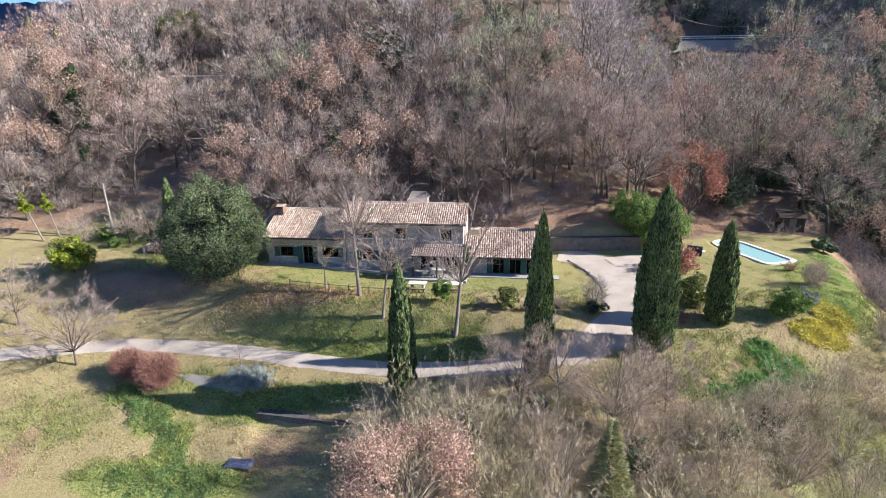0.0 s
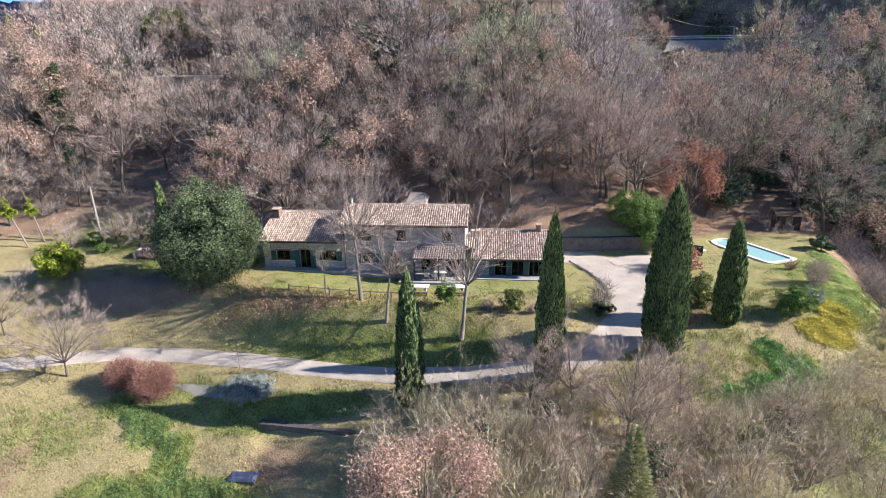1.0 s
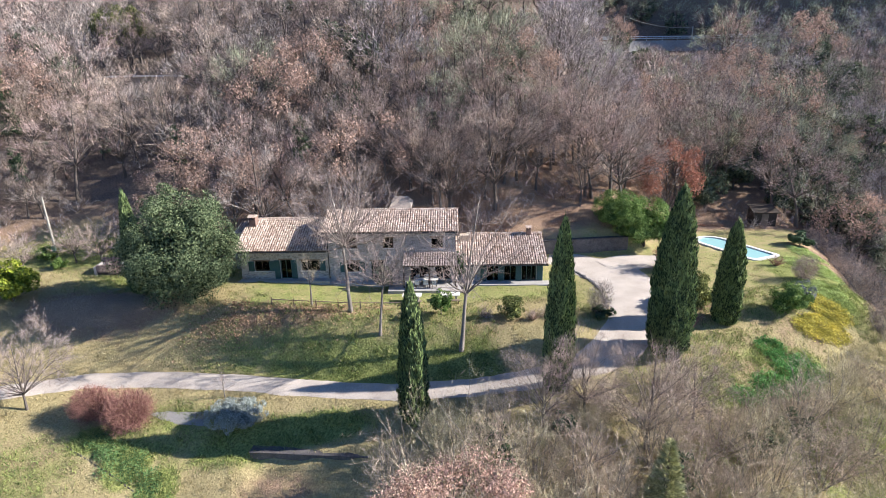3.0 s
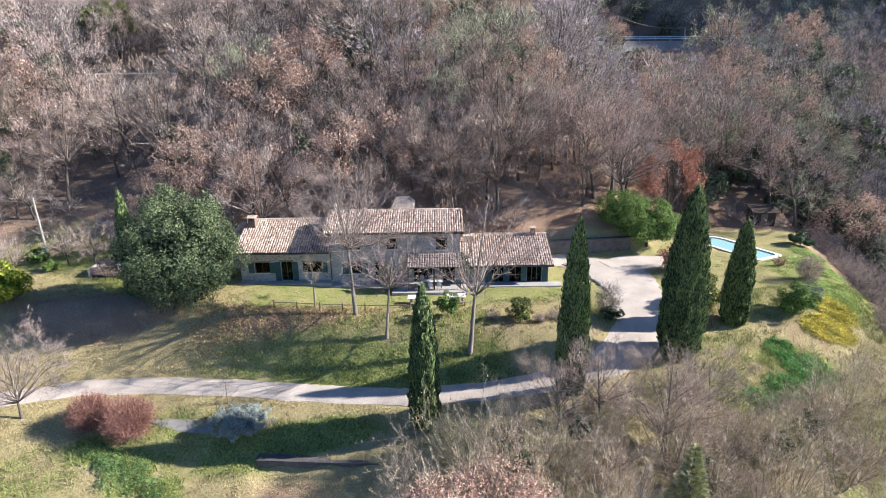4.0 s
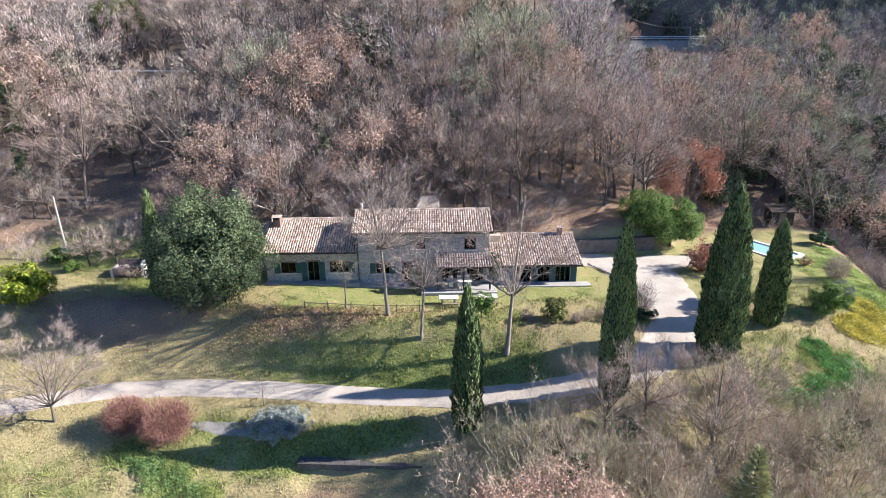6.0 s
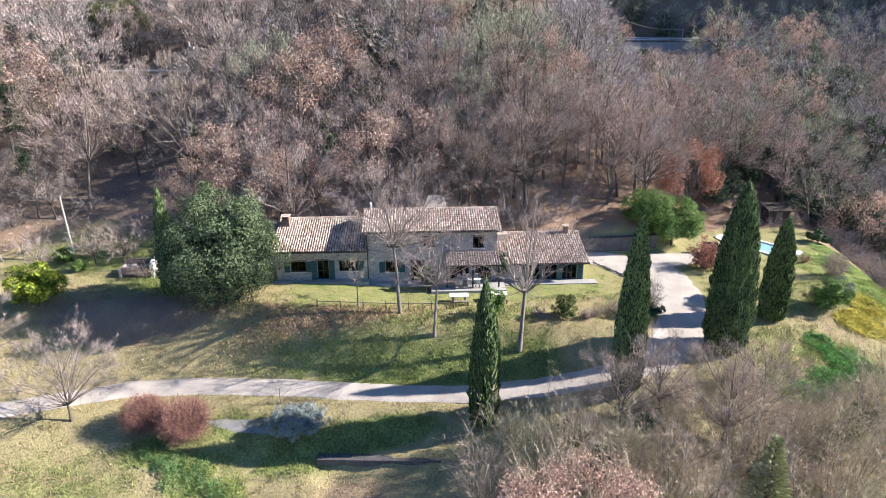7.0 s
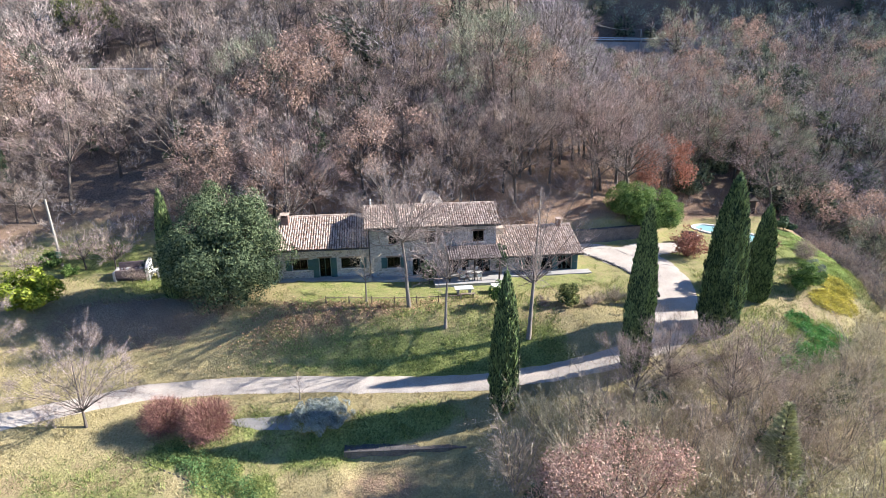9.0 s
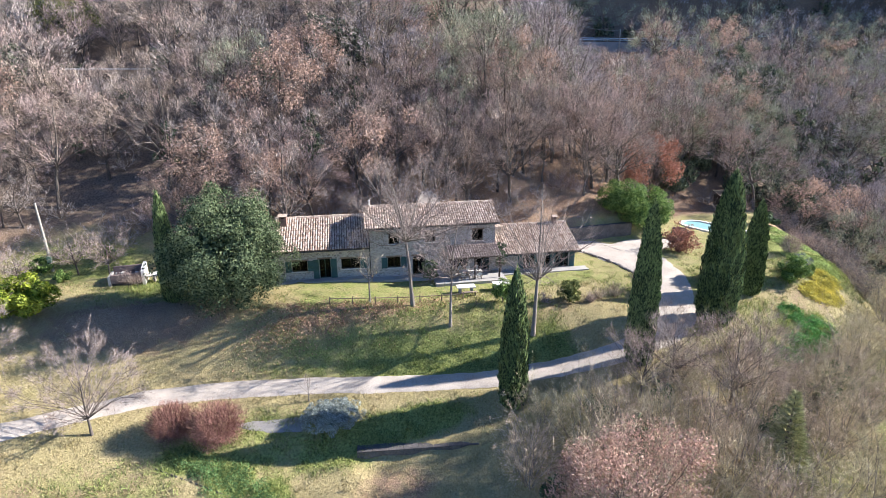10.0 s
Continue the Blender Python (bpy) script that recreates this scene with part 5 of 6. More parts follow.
for x, y, s in ((-65, 109.8, 1.05), (-58, 103, 0.8), (51, 86, 0.7), (56, 80, 0.7), (62, 76, 1.0), (58, 92, 0.9), (66, 84, 1.0), (72, 92, 1.0), (62, 66, 0.9), (69, 70, 1.0), (74, 74, 1.1), (79, 82, 1.1), (66, 62, 0.8), (80, 104, 1.1), (96, 130, 1.2), (54, 132, 1.0), (60, 158, 0.7), (-11.6, 95, 0.95), (-8, 93.5, 0.8), (43.5, 81, 0.75), (75, 98, 1.2), (88, 112, 1.3), (27, 92, 0.7)):
    plant("evergreen_tree", DG, x, y, "dark dense evergreen tree in the wood", "tree", "woodland evergreens", s, x * 31 % 360)
FC = cypress_kind(6, 12.0, 1.2, 2600)
for x, y, s in ((-79, 108, 1.15), (-73.5, 107, 1.0)):
    plant("cypress_tree", FC, x, y, "distant dark cypress on the upper slope", "tree", "distant cypresses", s)
for k, (x, y, s) in enumerate(((-44, 107.5, 0.9), (-39.5, 109, 1.0), (-48.5, 106.5, 0.8), (-41.5, 112, 1.0), (-36.5, 105.5, 0.9))):
    plant("woodland_tree", edge_meshes[k], x, y, "leafless tree behind the hillside outbuilding", "tree", "hillside trees", s, k * 70)
FRUIT = kind_meshes("fruit_tree", bare_kind(68, 4.6, 0.09, fine=True, clear=0.25, limbs=14, dome=0.5, subs=5, twigs=1500, twig=0.7, twig_r=0.011), BARK, TWIG_BROWN)
for x, y, s in ((-40.9, 66.2, 1.0), (-38.0, 66.0, 1.05), (-45.5, 64.4, 0.8), (-35.4, 62.3, 0.42), (-34.5, 62.2, 0.36)):
    plant("bare_tree", FRUIT, x, y, "small spreading leafless fruit tree by the utility pole", "tree", "fruit trees", s, x * 50 % 360)

for k, (x, y, s) in enumerate(((-47, 67.5, 0.7), (-43.5, 69.5, 0.8), (-40.5, 71, 0.7), (-37, 70.5, 0.9), (-36, 73.5, 0.9))):
    plant("bare_shrub", brush_meshes[k % 3], x, y, "thin leafless scrub on the grass behind the utility pole", "shrub", "woodland edge scrub", s, k * 50)
LOW = leafy_kind("low_evergreen", 69, (1.1, 1.0, 0.8), 16, 90, 0.09, LAUREL_LEAF, 0.05)
for x, y, s in ((-41.8, 64.6, 0.9), (-44.6, 67.2, 1.2), (-39.0, 69.0, 1.0)):
    plant("green_shrub", LOW, x, y, "low green evergreen shrub near the utility pole", "shrub", "pole shrubs", s, x * 40 % 360)

# ---- thicket below the drive ----
TH = [bare_kind(150 + k, 6.6, 0.05, 0, 0.1, (5, 4, 3), True, (2.3, 2.3, 2.6, 4200, 0.42, 0.009), stems=13, subs=6, twigs=2000, twig=0.5, twig_r=0.008, rise=(0.8, 1.4)) for k in range(4)]
th_mesh = [kind_meshes("thicket", TH[k], PALE_BARK, (TWIG_STRAW, TWIG_OLIVE, TWIG_STRAW, TWIG_WARM)[k]) for k in range(4)]
LOOKS = {}


def th_look(me_, k, v):
    """Thicket meshes in three shades of twig."""
    if v == 0 or "crown" not in me_.name:
        return me_
    if (k, v) not in LOOKS:
        LOOKS[k, v] = me_.copy()
        LOOKS[k, v].materials[0] = TWIG_WARM if v == 1 else (TWIG_OLIVE, TWIG_STRAW, TWIG_WARM, TWIG_OLIVE)[k]
    return LOOKS[k, v]


rng = np.random.default_rng(9)
for x, y, h, k in ((-4.4, 33.5, 6.8, 0), (-0.4, 34, 6.9, 3), (2.2, 33, 7.4, 3), (4.7, 32, 7.0, 0), (7.0, 31, 6.9, 1), (13.1, 33, 7.0, 1), (14.7, 32, 6.8, 3), (18.7, 34, 5.3, 3), (20.6, 33, 6.7, 3), (26, 36, 6.3, 1), (30.2, 38, 6.0, 3), (4.4, 27, 8.0, 0), (7.7, 28, 6.9, 1), (15.1, 29, 7.2, 3), (19.4, 30, 7.0, 1), (24.9, 32, 6.8, 3), (1.8, 29, 7.6, 2), (13.5, 25, 8.4, 1), (20, 27, 7.9, 3), (7.4, 24, 8.0, 2), (22.5, 36.2, 3.6, 3), (33.5, 40.4, 3.6, 1), (36, 37.6, 6, 3), (30, 34, 6.5, 1), (41, 43, 6, 3), (45, 47, 6, 1), (38, 33, 7, 3), (27, 28.5, 7.5, 1), (10.6, 37.6, 2.8, 1), (16.2, 39.4, 3.0, 3), (2.6, 37.0, 4.2, 1), (-1.6, 37.2, 3.8, 0)):
    plant("thicket_shrub", [(pn, th_look(me_, k, int(x * 10) % 3)) for pn, me_ in th_mesh[k]], x, y, ("straw-coloured", "olive-grey", "straw-coloured", "grey")[k] + " leafless many-stemmed shrub in the thicket", "shrub", "thicket shrubs", h / 6.6, rng.uniform(0, 360))

# low tangled growth between the taller shrubs
under = [kind_meshes("shrub", bare_kind(190 + k, 2.6, 0.022, 0, 0.1, (3, 3, 3), True, (1.5, 1.5, 1.0, 900, 0.34, 0.011), stems=9, subs=3, twigs=350, twig=0.45, twig_r=0.01), TWIG_WARM, (TWIG_OLIVE, TWIG_WARM, TWIG_PALE, TWIG_STRAW)[k]) for k in range(4)]
rng = np.random.default_rng(23)
for k in range(78):
    x = rng.uniform(-1, 37)
    y = np.interp(x, [-6, 2, 10, 18, 22, 28, 36], [37.6, 38.6, 38.4, 39.8, 37.2, 37.6, 41]) - rng.uniform(0, 1) ** 1.3 * 13
    plant("undergrowth_shrub", under[k % 4], x, y, ("olive-brown", "warm brown", "pale brown", "straw-brown")[k % 4] + " tangled leafless undergrowth in the thicket", "shrub", "thicket undergrowth", rng.uniform(0.6, 1.15), rng.uniform(0, 360))


def conifer(seed, h, n):
    """A young conifer: whorls of drooping boughs set with short needles."""
    rng = np.random.default_rng(seed)
    w, az = rng.uniform(0, 1, n) ** 1.5, rng.integers(0, 9, n) * 0.698
    lvl = np.round(w * 17) / 17
    az = az + lvl * 21 + rng.normal(0, 0.13, n)
    reach = (1 - lvl) * h * 0.27 * rng.uniform(0.05, 1, n) ** 0.6 + 0.05
    p = np.stack((reach * np.cos(az), reach * np.sin(az), lvl * h * 0.95 + 0.25 + reach * 0.35 - reach ** 2 * 0.12), 1)
    d = np.stack((np.cos(az), np.sin(az), np.full(n, 0.5)), 1) * 0.2 + unit(rng, n) * 0.16
    boughs = [(0, 0, k / 17 * h * 0.95 + 0.25, *(np.array([math.cos(a), math.sin(a), 0.15]) * (1 - k / 17) * h * 0.25 + [0, 0, k / 17 * h * 0.95 + 0.25]), 0.03, 0.01) for k in range(17) for a in np.arange(9) * 0.698 + k / 17 * 21]
    return [("trunk", np_mesh("conifer_trunk", [tubes([(0, 0, -0.3, 0, 0, h, 0.12, 0.02)] + boughs, 5)], BARK)), ("crown", np_mesh("conifer_crown", [cones(p, d, 0.035)], OLIVE_NEEDLE))]


OLIVE_NEEDLE = surface("grey_green_needles", (0.22, 0.225, 0.10), (0.58, 0.57, 0.31), 0.5, 3, bump=0, vary=0.6, by="island", through_light=0.15)
plant("young_conifer", conifer(72, 7.2, 13000), 10.8, 27.6, "young olive-green conifer rising from the thicket", "tree")
TOAK = kind_meshes("thicket_oak", bare_kind(160, 9.8, 0.2, 19000, 0.085, (6, 4, 3), True, clear=0.2, limbs=34, dome=0.42, subs=6, twigs=1500, twig=0.9, twig_r=0.013, tips=(2500, 1.15, 0.8, 0.01), patchy=True), BARK, TWIG_STRAW, RUSSET_LEAF)
plant("oak_tree", TOAK, -1.6, 25.8, "oak with dry pinkish-brown leaves rising from the thicket", "tree", "thicket oaks", 1.0, 0)
DARK_TREE = kind_meshes("dark_tree", bare_kind(161, 8.0, 0.13, fine=True, clear=0.2, limbs=22, dome=0.46, subs=6, twigs=2600, twig=0.8, twig_r=0.009, tips=(4200, 0.9, 0.6, 0.008)), BARK, TWIG_BROWN)
for x, y, s, rz in ((13.0, 34.4, 0.95, 0), (9.4, 36.8, 0.78, 140), (6.2, 36.4, 0.8, 250), (17.6, 36.4, 0.7, 70)):
    plant("bare_tree", DARK_TREE, x, y, "leafless tree with crooked dark limbs rising from the thicket", "tree", "thicket trees", s, rz)
for seed, x, y, sz in ((1, 2.4, 36.0, (1.2, 1.0, 1.2)), (2, 7.5, 35.6, (1.1, 1.0, 0.9)), (3, 21.5, 33.6, (1.5, 1.3, 1.6)), (4, -2.8, 23.6, (1.8, 1.4, 2.7)), (9, -0.2, 22.6, (1.3, 1.2, 2.2)), (5, 13.6, 30.6, (1.1, 1.0, 2.6)), (6, 25.0, 35.4, (1.4, 1.2, 1.5)), (7, 2.6, 31.4, (0.9, 0.9, 2.6)), (8, -3.6, 31.4, (0.9, 0.9, 1.6))):
    plant("green_shrub", leafy_kind("thicket_green", 170 + seed, sz, 16, 80, 0.1, IVY_LEAF, 0.05), x, y, "dark evergreen shrub within the bare thicket", "shrub", "thicket evergreens")

# ---- ground cover on the eastern bank ----
YELLOW_LEAF = surface("yellow_ground_cover", (0.34, 0.31, 0.055), (0.78, 0.66, 0.145), 0.6, 3, bump=0, vary=0.5, by="island", through_light=0.2)
PALE_GREEN = surface("pale_green_growth", (0.27, 0.35, 0.10), (0.58, 0.66, 0.25), 0.6, 3, bump=0, vary=0.5, by="island", through_light=0.2)
FRESH_LEAF = surface("fresh_green_leaves", (0.05, 0.15, 0.035), (0.20, 0.43, 0.12), 0.6, 3, bump=0, vary=0.5, by="island", through_light=0.25)


def carpet(name, seed, blobs, mat, leaf, label, tall=0.35):
    rng = np.random.default_rng(seed)
    ps = []
    for cx, cy, rx, ry, n in blobs:
        u, t = np.sqrt(rng.uniform(0, 1, n)) * rng.uniform(0.7, 1.1, n), rng.uniform(0, 6.283, n)
        a, b = cx + rx * u * np.cos(t), cy + ry * u * np.sin(t)
        bump = 0.5 + 0.5 * np.sin(a * 2.3 + np.sin(b * 1.7)) * np.sin(b * 2.1)
        ps.append(np.stack((a, b, height(a, b) + tall * bump * rng.uniform(0.2, 1, n) + 0.02), 1))
    p = np.concatenate(ps)
    tagged(new(name, np_mesh(name, [leaves(rng, p, np.tile([0.2, -0.1, 1.0], (len(p), 1)), leaf)], mat)), label, "ground cover", kind="stuff")


carpet("yellow_ground_cover", 61, ((35.2, 46.0, 2.7, 1.7, 5600), (37.8, 48.4, 2.0, 2.0, 4200)), YELLOW_LEAF, 0.1, "yellow-flowering creeping ground cover on the bank")
carpet("green_ground_cover", 62, ((28.6, 43.6, 1.4, 1.2, 2000), (29.8, 41.6, 2.3, 1.7, 4000), (27.0, 39.8, 2.6, 1.4, 2600), (23.5, 38.6, 1.8, 1.0, 1300)), FRESH_LEAF, 0.1, "bright green leafy ground cover on the bank")
carpet("pale_green_ground_cover", 64, ((39.4, 51.4, 2.1, 3.4, 10500), (43.2, 57.6, 1.9, 3.8, 7500), (46.6, 62.8, 1.6, 3.0, 3600)), PALE_GREEN, 0.09, "pale green low growth along the rim of the terrace", 0.25)
carpet("herb_patch", 63, ((-27.2, 41.0, 1.1, 0.7, 600), (-26.0, 40.0, 1.4, 1.0, 900), (-24.0, 39.0, 1.0, 1.5, 900), (-22.4, 37.4, 0.9, 1.6, 900), (-20.8, 35.4, 1.0, 1.2, 500), (-20.5, 33.2, 5.6, 1.7, 3200), (-25.4, 38.8, 1.2, 1.2, 300)), HERB_LEAF, 0.075, "bright green herbs along a garden path", 0.5)
br_mesh = [kind_meshes("bramble", bare_kind(180 + k, 4.2, 0.05, 0, 0.1, (4, 3, 3), True, stems=12, subs=4, twigs=1600, twig=0.8, twig_r=0.012, rise=(0.3, 1.2)), BRAMBLE, (BRAMBLE, TWIG_BROWN)[k]) for k in range(2)]
rng = np.random.default_rng(19)
for k in range(56):
    y = rng.uniform(45, 74)
    x = np.interp(y, [44, 54.6, 63, 75], [40.2, 46.4, 50.6, 56]) + abs(rng.normal(0, 3.0))
    plant("bramble_shrub", br_mesh[k % 2], x, y, "tangled grey-mauve bramble thicket on the shaded slope", "shrub", "bramble thicket", rng.uniform(0.5, 0.85), rng.uniform(0, 360))

# ---- things ----
WATER = bpy.data.materials.new("turquoise_pool_water")
WATER.use_nodes = True
nt = WATER.node_tree
p = nt.nodes["Principled BSDF"]
p.inputs["Base Color"].default_value = (0.32, 0.55, 0.55, 1)
p.inputs["Roughness"].default_value = 0.08
tx, bp = nt.nodes.new("ShaderNodeTexNoise"), nt.nodes.new("ShaderNodeBump")
tx.inputs["Scale"].default_value = 2.0
bp.inputs["Strength"].default_value = 0.08
nt.links.new(tx.outputs[0], bp.inputs["Height"])
nt.links.new(bp.outputs[0], p.inputs["Normal"])
POOL_TILE = surface("pool_lining", (0.30, 0.50, 0.50), (0.45, 0.65, 0.64), 1, 8, rough=0.4, bump=0.1)


def pool_outline(grow_by, n=10):
    a, b = POOL[3] + grow_by, POOL[4] + grow_by
    pts = []
    for cx, cy, start, rad in ((a - 0.7, b - 0.7, 0, 0.7), (-a + b, 0, 90, b), (a - 0.7, -b + 0.7, 270, 0.7)):
        span = 180 if rad == b else 90
        pts += [(cx + rad * math.cos(radians(start + span * k / n)), cy + rad * math.sin(radians(start + span * k / n))) for k in range(n + 1)]
    return pts


def ring(outer, inner, z0, z1):
    bm = bmesh.new()
    n = len(outer)
    v = [[bm.verts.new((x, y, z)) for x, y in o] for o, z in ((outer, z1), (inner, z1), (inner, z0), (outer, z0))]
    for a in range(4):
        for k in range(n):
            bm.faces.new((v[a][k], v[a][(k + 1) % n], v[(a + 1) % 4][(k + 1) % n], v[(a + 1) % 4][k]))
    bmesh.ops.recalc_face_normals(bm, faces=bm.faces)
    return bm


def plate(outline, z0, z1):
    bm = bmesh.new()
    a, b = [bm.verts.new((x, y, z0)) for x, y in outline], [bm.verts.new((x, y, z1)) for x, y in outline]
    bm.faces.new(a[::-1]), bm.faces.new(b)
    for k in range(len(a)):
        bm.faces.new((a[k], a[(k + 1) % len(a)], b[(k + 1) % len(a)], b[k]))
    return bm


pool = thing("swimming_pool", (POOL[0], POOL[1], 0.0), "turquoise swimming pool with a pale stone rim", "pool", rz=math.degrees(POOL[2]))
part("coping", ring(pool_outline(0.45), pool_outline(-0.05), -1.2, 0.14), WHITE_STONE, pool, "pale stone coping")
part("basin", plate(pool_outline(-0.06), -1.5, -1.2), POOL_TILE, pool)
part("water", plate(pool_outline(-0.055), -1.19, 0.0), WATER, pool, "still turquoise water")

EDG = surface("edging_stone", (0.075, 0.07, 0.072), (0.21, 0.195, 0.195), 2, 10, bump=0.5)
# utility pole
POLE = surface("weathered_pole", (0.22, 0.20, 0.17), (0.42, 0.39, 0.34), 1, 10, bump=0.4)
px, py = -43.6, 67.4
up = thing("utility_pole", (px, py, h_at(px, py) - 0.3), "pale weathered utility pole at the edge of the wood", "pole")
part("shaft", np_mesh("shaft", [tubes([(0, 0, 0, -0.25, 0.1, 7.6, 0.14, 0.10)], 10)], POLE, True), POLE, up)
part("meter_box", boxes((-0.2, 0.2, -0.42, -0.15, 1.3, 2.0), bevel=0.02), surface("green_box", (0.10, 0.18, 0.12), (0.16, 0.26, 0.18), 2, 10, rough=0.5), up, "small green meter box")

# low stone wall below the drive
CAP = surface("weathered_capstone", (0.05, 0.046, 0.046), (0.15, 0.135, 0.13), 2, 10, bump=0.6)
DARK_RUBBLE = surface("dark_rubble", (0.06, 0.054, 0.05), (0.20, 0.18, 0.165), 1.5, 9, bump=0.8)
wl = thing("garden_wall", (-15.6, 39.7, h_at(-15.6, 39.7)), "low grey stone retaining wall with a flat top", "wall", rz=-10.0)
part("body", boxes((0, 9.2, -0.35, 0.35, -1.6, 0.15), bevel=0.03), DARK_RUBBLE, wl)
for k in range(8):
    part("capstone", boxes((k * 1.15 + 0.01, k * 1.15 + 1.14, -0.42, 0.42, 0.154, 0.25), bevel=0.02), CAP, wl)

# yard wall that holds the foot of the slope
yw = thing("yard_wall", (16.8, 65.75, 0), "stone retaining wall coloured dark for shade behind the gravel yard", "wall", rz=1.5)
tagged(yw, kind="structure")
# Wall colour is dark for the laurel's shadow over a dark earth bank.
part("body", boxes((-8.0, 8.0, -0.25, 0.3, -0.6, 2.05), bevel=0.04), DARK_RUBBLE, yw)
for k in range(16):
    part("capstone", boxes((-8.0 + k + 0.01, -7.0 + k - 0.01, -0.31, 0.36, 2.054, 2.15), bevel=0.02), CAP, yw)

# garden tables
table = thing("garden_table", (-2.6, 53.5, h_at(-2.6, 53.5)), "pale stone garden table on the lawn", "table", "garden tables", -6)
part("tabletop", boxes((-0.95, 0.95, -0.5, 0.5, 0.68, 0.76), bevel=0.02), WHITE_STONE, table)
for x in (-0.6, 0.6):
    part("leg", boxes((x - 0.1, x + 0.1, -0.35, 0.35, -0.2, 0.68), bevel=0.02), CONCRETE, table)
copy_thing(table, pose(1.2, 53.3, h_at(1.2, 53.3), 0, 0, -6))
bench = thing("garden_bench", (-2.5, 52.6, h_at(-2.5, 52.6)), "weathered wooden garden bench beside a stone table", "bench", "garden benches", -6)
part("seat", boxes((-0.8, 0.8, -0.17, 0.17, 0.4, 0.45), bevel=0.01), WOOD, bench)
for x in (-0.6, 0.6):
    part("leg", boxes((x - 0.05, x + 0.05, -0.14, 0.14, -0.2, 0.4)), WOOD, bench)
copy_thing(bench, pose(1.3, 52.4, h_at(1.3, 52.4), 0, 0, -6))

# rustic fence along the edge of the lawn
fence = thing("rustic_fence", (0, 0, 0), "low rustic fence of dark round poles along the lawn edge", "fence")
fp0, fp1 = (-16.2, 53.2), (-3.4, 51.9)
tops = []
for k in range(7):
    x, y = fp0[0] + (fp1[0] - fp0[0]) * k / 6, fp0[1] + (fp1[1] - fp0[1]) * k / 6
    z = h_at(x, y)
    tops.append((x, y, z + 0.62))
    part("post", np_mesh("fence_post", [tubes([(x, y, z - 0.3, x + 0.03, y, z + 0.8, 0.06, 0.05)], 7)], WOOD), None, fence)
for k in range(6):
    part("rail", np_mesh("fence_rail", [tubes([(*tops[k], *tops[k + 1], 0.045, 0.04)], 7)], WOOD), None, fence)

# porch furniture
c6, s6 = math.cos(radians(-6)), math.sin(radians(-6))


def hp(lx, ly):
    return -4.2 + lx * c6 - ly * s6, 59.05 + lx * s6 + ly * c6


x, y = hp(3.4, -1.6)
pt = thing("porch_table", (x, y, 0.3), "long pale wooden table under the porch", "table", rz=-6)
part("tabletop", boxes((-1.3, 1.3, -0.45, 0.45, 0.7, 0.75), bevel=0.01), WHITE_STONE, pt)
for sx in (-1.15, 1.15):
    for sy in (-0.35, 0.35):
        part("leg", boxes((sx - 0.04, sx + 0.04, sy - 0.04, sy + 0.04, 0, 0.7)), WOOD, pt)
chair = None
for dx, dy, rz in ((-0.9, -0.8, 180), (0.0, -0.8, 180), (0.9, -0.8, 180), (-0.9, 0.8, 0), (0.0, 0.8, 0), (0.9, 0.8, 0)):
    x, y = hp(3.4 + dx, -1.6 + dy)
    if chair is None:
        chair = thing("garden_chair", (x, y, 0.3), "pale wooden garden chair at the porch table", "chair", "porch chairs", rz - 6)
        part("seat", boxes((-0.22, 0.22, -0.22, 0.22, 0.42, 0.46), bevel=0.01), WHITE_STONE, chair)
        part("backrest", boxes((-0.22, 0.22, 0.19, 0.23, 0.46, 0.9), bevel=0.01), WHITE_STONE, chair)
        for sx in (-0.19, 0.19):
            for sy in (-0.19, 0.19):
                part("leg", boxes((sx - 0.02, sx + 0.02, sy - 0.02, sy + 0.02, 0, 0.42)), WOOD, chair)
    else:
        copy_thing(chair, pose(x, y, 0.3, 0, 0, rz - 6))

SHADED_BROWN_STONE = surface("shade_brown_stone", (0.10, 0.07, 0.068), (0.24, 0.18, 0.17), 1, 9, bump=0.5)
# stone trough at the end of the lawn
x, y = -35.5, 63.9
ci = thing("stone_trough", (x, y, h_at(x, y) - 0.2), "old masonry trough with rubble in it and a pale end slab", "trough", rz=4)
# Brown front is darkened as the shaded side, right end whitened as sunlit.
part("front_wall", boxes((-1.6, 1.2, -1.05, -0.8, 0.5, 1.4), bevel=0.03), SHADED_BROWN_STONE, ci, "brown stone front darkened as the shaded side")
part("back_wall", boxes((-1.6, 1.2, 0.75, 1.0, 0, 1.75), bevel=0.03), SHADED_BROWN_STONE, ci)
part("end_wall", boxes((-1.85, -1.604, -1.05, 1.0, 0, 1.25), bevel=0.03), CONCRETE, ci)
part("end_wall", gable_wall(1.204, 1.5, [(-1.1, 0), (-1.1, 1.55), (-0.4, 1.8), (1.0, 1.95), (1.0, 0)]), WHITE_STONE, ci, "end wall coloured pale as the sunlit side")
part("base", boxes((-1.6, 1.2, -0.796, 0.746, 0.0, 1.0)), SHADED_BROWN_STONE, ci)
part("slab", boxes((1.504, 2.5, -0.7, 0.5, 0.75, 0.87), bevel=0.02), WHITE_STONE, ci, "pale stone slab")
part("slab_leg", boxes((2.1, 2.3, -0.4, 0.2, 0, 0.746)), CONCRETE, ci)
rng = np.random.default_rng(35)
